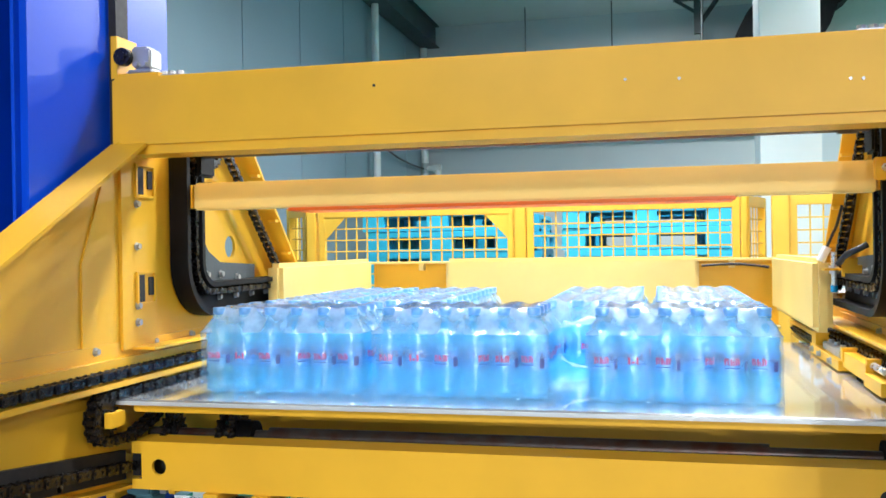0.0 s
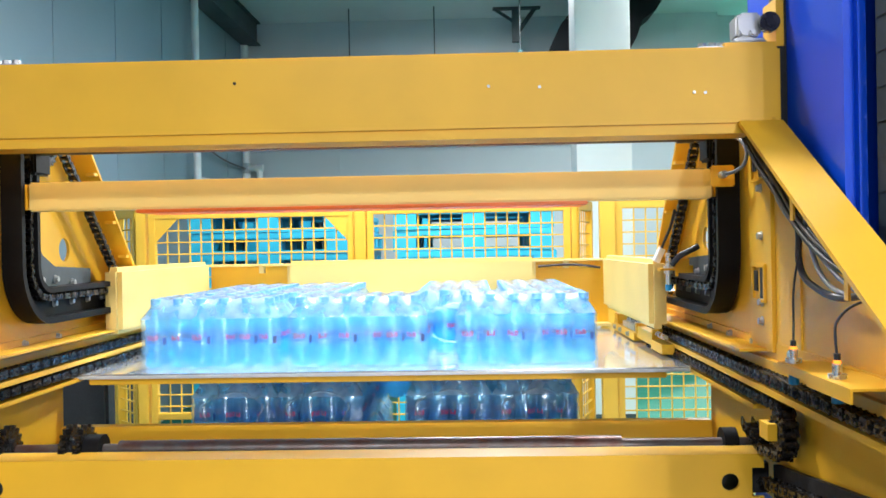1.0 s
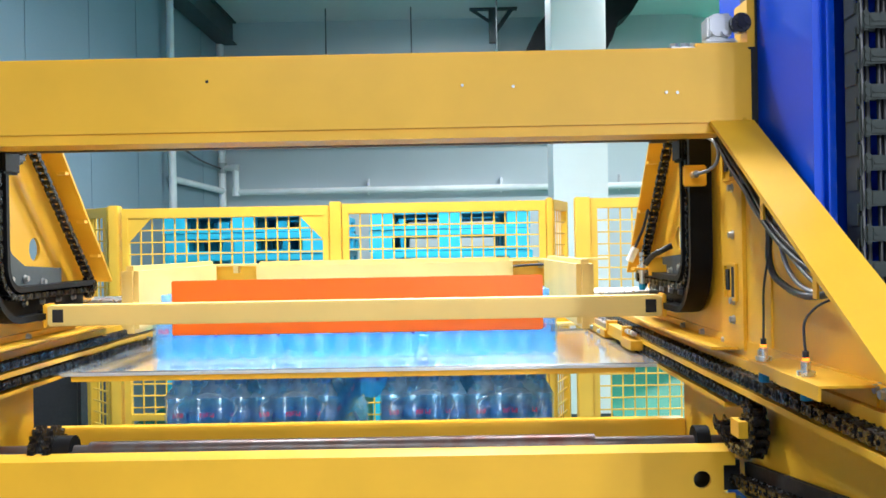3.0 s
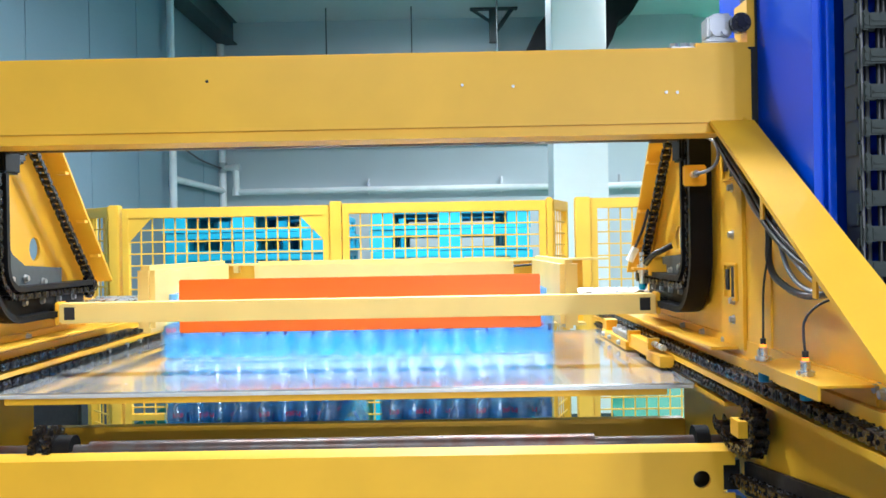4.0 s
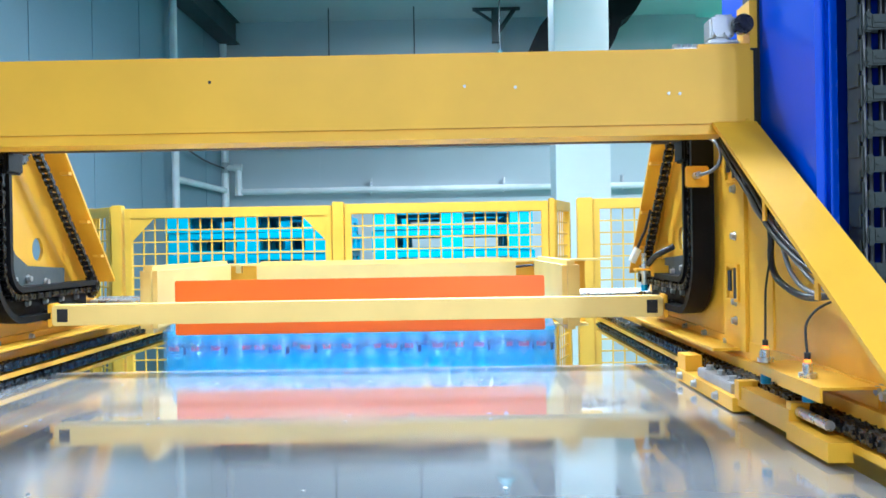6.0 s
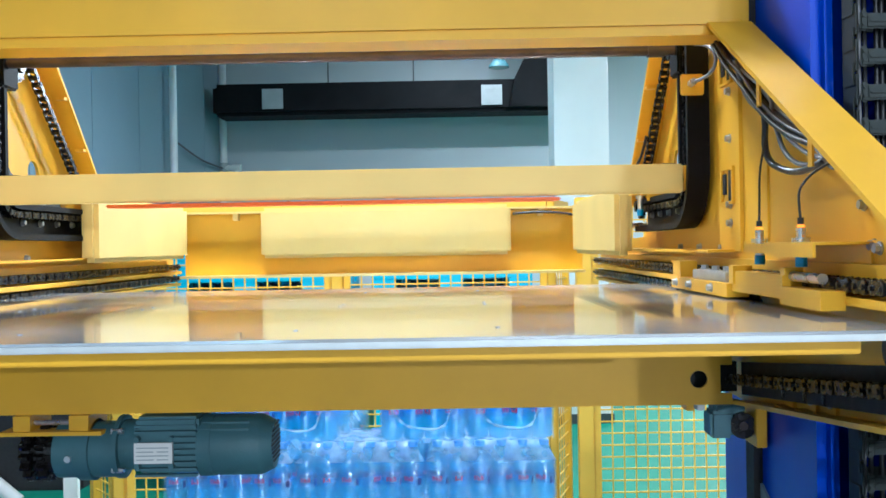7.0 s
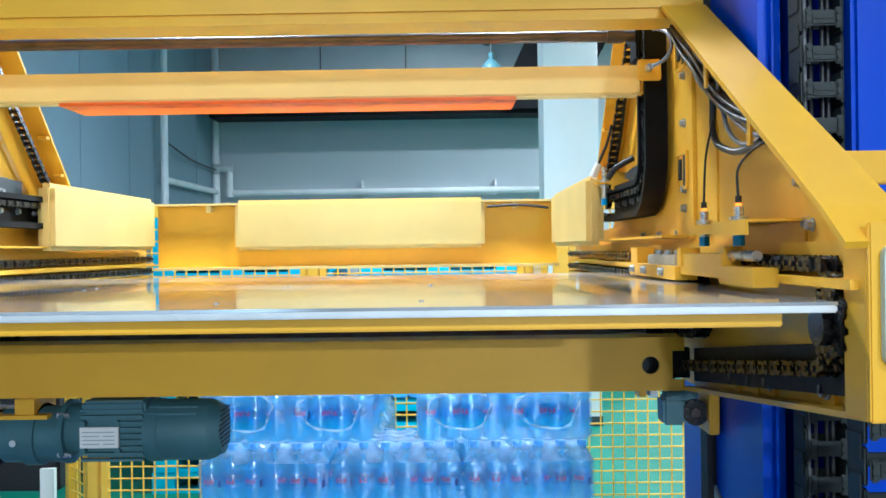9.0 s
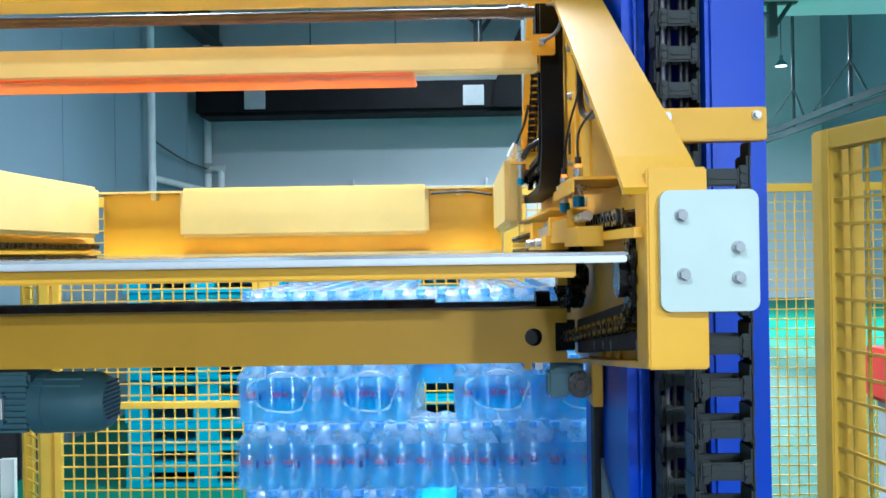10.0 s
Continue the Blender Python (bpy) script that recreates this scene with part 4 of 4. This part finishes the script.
    tube("rear_hose", [(0.79, 0.60, 0.268), (0.80, 0.58, 0.290), (0.82, 0.56, 0.302), (0.85, 0.55, 0.318)], 0.008, CABLE, rs)
    tube("rear_hose", [(0.773, 0.66, 0.31), (0.785, 0.66, 0.34), (0.80, 0.66, 0.37), (0.81, 0.65, 0.42)], 0.004, CABLE, rs)
    for k in (0, 0.02):
        tube("rear_cable", [(0.855, 0.58 + k, 0.60), (0.85, 0.66 + k, 0.50), (0.855, 0.74 + k, 0.40), (0.85, 0.84 + k, 0.30)], 0.004, CABLE, c)


def gear_motor():
    m = part("gear_motor", rods(((-0.43, 0.0, -0.283), (-0.30, 0.0, -0.283), 0.052), seg=28), MOTOR, carriage, "grey-green gear motor with cooling fins", smooth=True)
    bm = boxes((-0.40, -0.15, -0.05, 0.05, -0.335, -0.232), bevel=0.012)
    mb = part("motor_body", bm, MOTOR, m, smooth=True)
    for i in range(9):
        z = -0.338 + i * 0.0125
        part("fin", boxes((-0.392 if i in (0, 1, 7, 8) else -0.312, -0.266, -0.062, -0.049, z, z + 0.005)), MOTOR, mb)
    for x in (-0.388, -0.318):
        for z in (-0.262, -0.316):
            part("boss", rods(((x, -0.048, z), (x, -0.064, z), 0.006)), MOTOR, mb)
    bm = bmesh.new()
    lathe(bm, [(0.0645, -0.268), (0.0645, -0.240), (0.063, -0.2395), (0.063, -0.145), (0.061, -0.138), (0.050, -0.116)], 32)
    bmesh.ops.transform(bm, verts=bm.verts, matrix=pose(0, 0, -0.286, 0, 90, 0))
    part("fan_cowl", bm, MOTOR, m, smooth=True)
    bm = bmesh.new()
    for i in range(9):
        z = -0.283 - 0.036 + i * 0.009
        box(bm, -0.127, -0.1145, -0.048 + abs(i - 4) * 0.005, 0.04, z, z + 0.004)
    part("fan_grille", bm, DARK, m)
    part("terminal_box", boxes((-0.392, -0.262, -0.058, 0.045, -0.244, -0.217), bevel=0.006), MOTOR, m)
    bm = rods(((-0.44, 0, -0.287), (-0.43, 0, -0.287), 0.066), ((-0.565, 0, -0.292), (-0.44, 0, -0.292), 0.058), ((-0.52, 0, -0.292), (-0.49, 0, -0.292), 0.064), seg=28)
    gb = part("gearbox", bm, MOTOR, m, smooth=True)
    part("plug", rods(((-0.53, -0.055, -0.30), (-0.53, -0.062, -0.30), 0.007)), STEEL, gb)
    for dz_ in (0.04, -0.04):
        part("flange_bolt", rods(((-0.445, -0.045, -0.287 + dz_), (-0.42, -0.045, -0.287 + dz_), 0.006)), STEEL, gb)
    pl = part("name_plate", boxes((-0.392, -0.314, -0.066, -0.0585, -0.310, -0.268)), WHITE, m)
    bm = bmesh.new()
    for i in range(4):
        box(bm, -0.387, -0.352 + 0.006 * (i % 2), -0.0672, -0.066, -0.303 + i * 0.008, -0.301 + i * 0.008)
        box(bm, -0.345, -0.322, -0.0672, -0.066, -0.303 + i * 0.008, -0.301 + i * 0.008)
    part("print_bars", bm, GREYP, pl)
    part("mount_plate", boxes((-0.67, -0.46, -0.06, 0.06, -0.252, -0.244), (-0.645, -0.61, -0.05, 0.05, -0.244, -0.213), (-0.53, -0.49, -0.05, 0.05, -0.244, -0.213)), YELLOW, m)
    part("tie_bolt", rods(((-0.61, -0.03, -0.23), (-0.53, -0.03, -0.23), 0.005)), STEEL, m)
    bm = bmesh.new()
    rod(bm, (-0.60, 0, -0.292), (-0.565, 0, -0.292), 0.05, 20)
    sprocket(bm, (-0.622, 0, -0.294), 0.060, 0.018)
    sprocket(bm, (-0.590, 0, -0.294), 0.060, 0.018)
    part("drive_sprocket", bm, CHAIN, m)


carriage_frame()
gear_motor()

# sliding deck plate, its front edge at y = 0 in its own space
deck = part("deck_plate", boxes((-0.864, 0.815, 0, 1.34, -0.004, 0.0)), SHEET, carriage, "shiny steel deck sheet that slides out")
part("front_edge", boxes((-0.862, 0.813, -0.004, 0.012, -0.0125, -0.0042), bevel=0.0015), EDGE, deck)
part("stiffener", boxes((-0.80, 0.755, 0.014, 0.045, -0.030, -0.0045), bevel=0.002), YELLOW, deck)
for yy in (0.12, 0.60, 0.66, 1.1):
    for xx in (-0.55, -0.32, 0.05, 0.32):
        part("screw", rods(((xx, yy, 0.0), (xx, yy, 0.0012), 0.0032)), ZINC, deck)
for s_ in (1, -1):
    a_, b_ = (0.775, 0.822) if s_ == 1 else (-0.87, -0.823)
    u_ = lambda p, q: (a_ + p, a_ + q) if s_ == 1 else (b_ - q, b_ - p)
    br_ = part("carrier_block", boxes((*u_(0.0, 0.042), 0.62, 1.05, 0.004, 0.030), (*u_(0.004, 0.042), 0.98, 1.05, 0.030, 0.066), (*u_(0.010, 0.042), 0.36, 0.62, 0.016, 0.054), (*u_(0.006, 0.042), 0.20, 0.36, 0.008, 0.036), (*u_(0.006, 0.042), 0.60, 0.625, 0.030, 0.064), (*u_(0.012, 0.042), 0.355, 0.375, 0.054, 0.066)), YELLOW, deck)
    part("clamp_bar", boxes((*u_(0.010, 0.040), 0.66, 0.90, 0.030, 0.050), bevel=0.002), ZINC, br_)
    ax_ = a_ + 0.026 if s_ == 1 else b_ - 0.026
    part("chain_pin", rods(((ax_, 0.24, 0.052), (ax_, 0.355, 0.052), 0.008)), STEEL, br_)
    hex_bolts([(a_ if s_ == 1 else b_, yy_, 0.018) for yy_ in (0.72, 0.88, 1.0)], (-s_, 0, 0), br_, 0.007)
    hex_bolts([(ax_, yy_, 0.050) for yy_ in (0.70, 0.78, 0.86)], (0, 0, 1), br_, 0.008)

# pusher bar and its orange push plate
pusher = part("pusher_bar", boxes((-0.80, 0.80, -0.034, 0.034, -0.027, 0.027), bevel=0.004), YELLOW_PALED, carriage, "yellow square-tube pusher bar")
for s_ in (1, -1):
    part("end_roller", rods(((s_ * 0.80, 0, 0), (s_ * 0.835, 0, 0), 0.016)), CHAIN, pusher)
    part("end_block", boxes((min(s_ * 0.803, s_ * 0.813), max(s_ * 0.803, s_ * 0.813), -0.03, 0.03, -0.031, 0.031), bevel=0.003), YELLOW, pusher)
    # dark block on the bar face, painted shade in place of a recess
    part("end_pocket_shade", boxes((min(s_ * 0.757, s_ * 0.785), max(s_ * 0.757, s_ * 0.785), -0.0355, -0.032, -0.017, 0.017)), DARK, pusher)
push_plate = part("push_plate", boxes((-0.545, 0.515, -0.004, 0.004, -0.078, 0.078), bevel=0.003), ORANGE, carriage, "orange plastic push plate")
for s_ in (-0.4, -0.13, 0.13, 0.4):
    part("screw", rods(((s_, -0.004, 0.0), (s_, -0.007, 0.0), 0.006)), STEEL, push_plate)


def guard_box(name, x0, x1, y0, y1, z0, z1):
    bm = bmesh.new()
    box(bm, x0, x1, y0, y1, z0, z1, bevel=0.014)
    return part(name, bm, YELLOW_PALED, carriage, "yellow folded clamp cover, paled as if overexposed", smooth=True)


rear_clamp = guard_box("rear_clamp", -0.488, 0.491, 0, 0.05, 0.085, 0.281)
left_clamp = guard_box("side_clamp", -0.05, 0.0, 0.70, 1.60, 0.09, 0.285)
right_clamp = guard_box("side_clamp", 0.0, 0.05, 0.68, 1.60, 0.085, 0.283)
for cl_, s_ in ((left_clamp, -1), (right_clamp, 1)):
    for yy in (0.85, 0.93, 1.05):
        part("guide_rod", rods(((s_ * 0.04, yy, 0.175), (s_ * 0.30, yy, 0.175), 0.008)), STEEL, cl_)

# ---- shrink-wrapped water packs ----
PITCH, BOTTLE_H = 0.0645, 0.193


def bottle_meshes():
    bm = bmesh.new()
    lathe(bm, [(0.020, 0.0), (0.029, 0.004), (0.0314, 0.012), (0.0294, 0.022), (0.0315, 0.030), (0.0294, 0.039), (0.0315, 0.047), (0.0296, 0.055), (0.0312, 0.060), (0.0312, 0.104), (0.0276, 0.112), (0.0312, 0.121), (0.0308, 0.134), (0.0290, 0.145), (0.0240, 0.156), (0.0165, 0.165), (0.0125, 0.170), (0.0150, 0.1735), (0.0150, 0.1765), (0.0125, 0.177)], 18)
    body = bpy.data.meshes.new("bottle")
    bm.to_mesh(body)
    bm.free()
    body.materials.append(BOTTLE)
    bm = bmesh.new()
    lathe(bm, [(0.0148, 0.1772), (0.0150, 0.190), (0.0138, 0.193)], 14)
    capm = bpy.data.meshes.new("cap")
    bm.to_mesh(capm)
    bm.free()
    capm.materials.append(CAPM)
    labels = []
    for turn in (0, 25, 70, 140):
        bm = bmesh.new()
        lathe(bm, [(0.0316, 0.061), (0.0316, 0.103)], 18, 0, close=False)
        for da, w, z0, z1, mi in ((-25, 5, 0.078, 0.092, 1), (-18, 9, 0.088, 0.091, 1), (-15, 4, 0.079, 0.086, 1), (-4, 5, 0.078, 0.092, 1), (3, 8, 0.083, 0.086, 1), (5, 4, 0.078, 0.082, 1), (16, 12, 0.089, 0.092, 1), (14, 5, 0.078, 0.088, 1), (23, 5, 0.079, 0.090, 1), (0, 56, 0.0715, 0.0735, 2), (62, 20, 0.066, 0.086, 2), (170, 8, 0.078, 0.092, 1), (185, 12, 0.080, 0.084, 1), (200, 7, 0.078, 0.092, 1)):
            n = 3
            for i in range(n):
                a0, a1 = [radians(turn - 90 + da + w * (j / n - 0.5)) for j in (i, i + 1)]
                vs = [bm.verts.new((0.0319 * math.cos(a), 0.0319 * math.sin(a), z)) for a, z in ((a0, z0), (a1, z0), (a1, z1), (a0, z1))]
                bm.faces.new(vs).material_index = mi
        me = bpy.data.meshes.new("label")
        bm.to_mesh(me)
        bm.free()
        for m in (LABEL, RED, NAVY):
            me.materials.append(m)
        labels.append(me)
    for me in (body, capm, *labels):
        me.polygons.foreach_set("use_smooth", [True] * len(me.polygons))
    return body, capm, labels


def film_mesh(nx, ny):
    """The wrap: it follows the bottle rows, sags between the necks and leaves an oval opening at both short ends."""
    hx, hy, h = nx * PITCH / 2 + 0.001, ny * PITCH / 2 + 0.001, BOTTLE_H + 0.002
    bm = bmesh.new()
    short_x = nx < ny
    # top with sag between caps
    gx, gy = nx * 4, ny * 4
    grid = {}
    for i in range(gx + 1):
        for j in range(gy + 1):
            x, y = -hx + 2 * hx * i / gx, -hy + 2 * hy * j / gy
            sag = 0.007 * (1 - abs(math.cos(math.pi * (i / 4 - 0.5)) * math.cos(math.pi * (j / 4 - 0.5))))
            edge = min(min(i, gx - i) / 2, min(j, gy - j) / 2, 1)
            k = 0.74 + 0.26 * edge
            grid[i, j] = bm.verts.new((x * (0.97 + 0.03 * (1 - edge)), y * (0.97 + 0.03 * (1 - edge)), h * k - sag if edge < 1 else h - sag))
    for i in range(gx):
        for j in range(gy):
            bm.faces.new((grid[i, j], grid[i + 1, j], grid[i + 1, j + 1], grid[i, j + 1])).material_index = 2

    def wall(pts_top, dirv, n, hole):
        nz = 10
        rows_ = [pts_top]
        for k in range(1, nz + 1):
            row = []
            for q, v in enumerate(pts_top):
                z = v.co.z * (1 - k / nz)
                bulge = 0.0035 * math.cos(2 * math.pi * (q / 4 - 0.5)) * math.sin(math.pi * min(1, k / nz + 0.1))
                row.append(bm.verts.new(Vector((v.co.x, v.co.y, z)) + dirv * bulge))
            rows_.append(row)
        m = len(pts_top) - 1
        for k in range(nz):
            for q in range(m):
                if hole:
                    u, w = (q + 0.5 - m / 2) / (m * 0.34), (k + 0.5 - nz * 0.52) / (nz * 0.30)
                    if u * u + w * w < 1:
                        continue
                bm.faces.new((rows_[k][q], rows_[k][q + 1], rows_[k + 1][q + 1], rows_[k + 1][q]))

    wall([grid[i, 0] for i in range(gx + 1)], Vector((0, -1, 0)), nx, short_x)
    wall([grid[i, gy] for i in range(gx + 1)], Vector((0, 1, 0)), nx, short_x)
    wall([grid[0, j] for j in range(gy + 1)], Vector((-1, 0, 0)), ny, not short_x)
    wall([grid[gx, j] for j in range(gy + 1)], Vector((1, 0, 0)), ny, not short_x)
    if short_x:
        # loose film gathered round the openings
        for s in (-1, 1):
            n = 28
            ring = []
            for i in range(n):
                a = i * math.tau / n
                wob = 1 + 0.07 * math.sin(3 * a + s) + 0.05 * math.sin(5 * a)
                cx, cz = math.cos(a) * hx * 0.70 * wob, h * 0.48 + math.sin(a) * h * 0.30 * wob
                r = 0.0048 + 0.0026 * math.sin(i * 2.7)
                ring.append([bm.verts.new((cx + math.cos(a) * r * math.cos(b), s * (hy + 0.002 + r * math.sin(b)), cz + math.sin(a) * r * math.cos(b))) for b in (0, 2.1, 4.2)])
            for i in range(n):
                for k in range(3):
                    bm.faces.new((ring[i][k], ring[(i + 1) % n][k], ring[(i + 1) % n][(k + 1) % 3], ring[i][(k + 1) % 3])).material_index = 1
    me = bpy.data.meshes.new("film")
    bmesh.ops.recalc_face_normals(bm, faces=bm.faces)
    bm.to_mesh(me)
    bm.free()
    me.materials.append(FILM)
    me.materials.append(RIM)
    me.materials.append(FILM_TOP)
    me.polygons.foreach_set("use_smooth", [True] * len(me.polygons))
    return me


BODY, CAP, LABELS = bottle_meshes()
FILMS = {(6, 4): film_mesh(6, 4), (4, 6): film_mesh(4, 6)}
PACK_LABEL = "shrink-wrapped pack of blue-tinted water bottles"


def pack(nx, ny):
    rng = random.Random(nx)
    t = thing("water_pack", PACK_LABEL, "bottle pack", "water packs")
    for i in range(nx):
        for j in range(ny):
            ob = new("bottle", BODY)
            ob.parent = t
            ob.visible_shadow = False  # shadow switched off so lamp light reaches and brightens the inner bottles
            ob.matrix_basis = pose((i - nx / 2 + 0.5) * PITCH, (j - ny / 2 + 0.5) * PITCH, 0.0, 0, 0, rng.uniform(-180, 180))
            k = new("cap", CAP)
            k.parent = ob
            lab = new("label", rng.choice(LABELS))
            lab.parent = ob
            lab.rotation_euler = (0, 0, -ob.rotation_euler.z + radians(rng.uniform(-40, 40)))
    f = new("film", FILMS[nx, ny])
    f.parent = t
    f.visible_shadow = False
    return t


STACK_X, STACK_Y, LAYER = -0.03, 0.82, 0.200
DEPTH = 16 * PITCH + 0.012


def layer_plan(flip):
    """Places of the eleven packs of a layer: (nx, ny, x, y) from the layer's middle front."""
    out = []
    w6, w4 = 6 * PITCH + 0.004, 4 * PITCH + 0.003
    for i in range(3):
        out.append((6, 4, (i - 1) * (w6 + 0.006), 2 * PITCH))
    for r in range(2):
        for i, x in enumerate((-1.5, -0.5, 0.5, 1.5)):
            out.append((4, 6, x * w4 + (0.065 if x > 0 else -0.065), 4 * PITCH + 0.004 + (3 + 6 * r) * PITCH + 0.004 * r))
    if flip:
        out = [(nx, ny, -x, DEPTH - y) for nx, ny, x, y in out]
    return out


MASTER = {(6, 4): pack(6, 4), (4, 6): pack(4, 6)}
used = set()


def place_pack(nx, ny, x, y, z):
    key = (nx, ny)
    m = pose(x, y, z)
    if key not in used:
        used.add(key)
        ob = MASTER[key]
        ob.matrix_basis = m
    else:
        ob = copy_thing(MASTER[key], m)
    return ob


NEW_LAYER = [(place_pack(nx, ny, x + STACK_X, y + STACK_Y, 0.002), x, y) for nx, ny, x, y in layer_plan(False)]
OLD_LAYERS = []
for n_ in range(3):
    for nx, ny, x, y in layer_plan(n_ % 2 == 0):
        OLD_LAYERS.append((place_pack(nx, ny, x + STACK_X, y + STACK_Y, -0.055 - LAYER * (n_ + 1)), x, y, -0.055 - LAYER * (n_ + 1)))

# pallet and roller conveyor below the stack
load_pallet = new("plastic_pallet", bpy.data.meshes["pallet"])
tagged(load_pallet, "blue plastic pallet under the water packs", "pallet")
PALLET_Z = -0.055 - LAYER * 3 - 0.15
load_pallet.matrix_world = pose(STACK_X - 0.5575, STACK_Y + 0.04, PALLET_Z)
conv = thing("roller_conveyor", "grey roller conveyor for pallets", "conveyor")
for yy in (0.70, 1.95):
    part("side_rail", boxes((-2.2, 2.6, yy, yy + 0.05, PALLET_Z - 0.16, PALLET_Z - 0.02)), GREYP, conv)
for i_ in range(38):
    part("roller", rods(((-2.15 + i_ * 0.125, 0.75, PALLET_Z - 0.042), (-2.15 + i_ * 0.125, 1.95, PALLET_Z - 0.042), 0.038)), STEEL, conv, smooth=True)
for xx in (-2.1, -0.8, 0.8, 2.4):
    for yy in (0.70, 1.95):
        part("leg", boxes((xx, xx + 0.06, yy, yy + 0.05, FLOOR, PALLET_Z - 0.16)), GREYP, conv)

# ---- movement ----
LIFT = [(0, 0), (6.1, 0), (6.3, 0.007), (6.5, 0.031), (6.7, 0.087), (6.8, 0.135), (6.9, 0.170), (7.0, 0.206), (7.1, 0.224), (7.3, 0.234), (7.5, 0.236), (10, 0.236)]
DECK = [(0, -0.085, 0), (0.2, 0.065, 0), (0.5, 0.24, 0), (1.0, 0.515, 0), (1.2, 0.57, 0), (1.4, 0.585, 0), (3.3, 0.585, 0), (3.55, 0.50, 0), (3.8, 0.34, 0), (4.0, 0.21, 0), (4.5, -0.113, 0), (5.0, -0.465, 0.001), (5.2, -0.60, 0.002), (5.45, -0.75, 0.004), (5.7, -0.80, 0.005), (6.0, -0.81, 0.005), (6.5, -0.81, 0.006), (7.0, -0.81, 0.012), (7.3, -0.81, 0.014), (10, -0.81, 0.012)]
BAR = [(0, 0.24, 0.465, 90), (1.2, 0.24, 0.462, 90), (1.35, 0.24, 0.42, 90), (1.5, 0.24, 0.365, 90), (1.65, 0.24, 0.305, 80), (1.8, 0.245, 0.253, 60), (2.0, 0.285, 0.194, 30), (2.2, 0.345, 0.168, 4), (2.5, 0.395, 0.163, 0), (2.7, 0.43, 0.163, 0), (3.2, 0.53, 0.163, 0), (3.6, 0.563, 0.163, 0), (5.6, 0.563, 0.163, 0), (5.9, 0.53, 0.163, 0), (6.3, 0.40, 0.163, 0), (6.5, 0.335, 0.166, 3), (6.7, 0.26, 0.195, 40), (6.9, 0.24, 0.238, 80), (7.1, 0.24, 0.31, 90), (7.3, 0.24, 0.395, 90), (7.5, 0.24, 0.447, 90), (7.7, 0.24, 0.465, 90), (10, 0.24, 0.465, 90)]
SQUEEZE = [(0, 0.0), (1.8, 0.0), (2.5, 0.28), (2.7, 0.45), (3.3, 0.95), (3.6, 1.0), (6.2, 1.0), (6.5, 0.88), (6.8, 0.45), (7.0, 0.1), (7.15, 0.0), (10, 0.0)]
PACK_Y = [(0, 0.02), (0.2, 0.148), (0.5, 0.33), (1.0, 0.605), (1.2, 0.64), (1.5, 0.65), (2.1, 0.65), (2.5, 0.71), (2.7, 0.75), (3.3, 0.815), (3.6, 0.82)]
TRAVEL = [(7.5, 0.0), (7.7, 0.01), (8.0, 0.045), (8.5, 0.12), (9.0, 0.215), (9.5, 0.38), (9.8, 0.485), (10, 0.555)]


def motions():
    walk(carriage, [(t, pose(0, 0, z)) for t, z in LIFT])
    walk(deck, [(t, pose(0, y, z)) for t, y, z in DECK])
    walk(pusher, [(t, pose(0, y, z, -a)) for t, y, z, a in BAR])
    rows = []
    for t, y, z, a in BAR:
        k = math.sin(radians(a))
        rows.append((t, pose(0, y + 0.20 - 0.156 * k, z - 0.0385 * k - 0.028 * math.sin(radians(2 * a)), -a)))
    walk(push_plate, rows)
    walk(left_clamp, [(t, pose(-0.776 + 0.176 * k, 0, 0)) for t, k in SQUEEZE])
    walk(right_clamp, [(t, pose(0.742 - 0.177 * k, 0, 0)) for t, k in SQUEEZE])
    walk(rear_clamp, [(t, pose(0, 1.658 - 0.143 * k, 0)) for t, k in SQUEEZE])
    for ob, x, y in NEW_LAYER:
        spread = (-0.062 if x < -0.2 else 0.023 if x > 0.2 else -0.047) if y < 0.3 else (-0.055 if x < 0 else 0.022)
        rows = [(t, pose(STACK_X + x + spread * max(0, 1 - k), y + yy, 0.002)) for (t, yy), k in zip(PACK_Y, (0, 0, 0, 0, 0, 0, 0, 0.3, 0.5, 0.95, 1))]
        drop = 5.05 if y < 0.3 else 4.65 if y < 0.7 else 4.15
        rows += [(drop, pose(STACK_X + x, STACK_Y + y, 0.002)), (drop + 0.25, pose(STACK_X + x, STACK_Y + y, -0.053))]
        rows += [(t, pose(STACK_X + x + d, STACK_Y + y, -0.053)) for t, d in TRAVEL]
        walk(ob, rows)
    for ob, x, y, z in OLD_LAYERS:
        walk(ob, [(0, pose(STACK_X + x, STACK_Y + y, z))] + [(t, pose(STACK_X + x + d, STACK_Y + y, z)) for t, d in TRAVEL])
    walk(load_pallet, [(0, pose(STACK_X - 0.5575, STACK_Y + 0.04, PALLET_Z))] + [(t, pose(STACK_X - 0.5575 + d, STACK_Y + 0.04, PALLET_Z)) for t, d in TRAVEL])


motions()
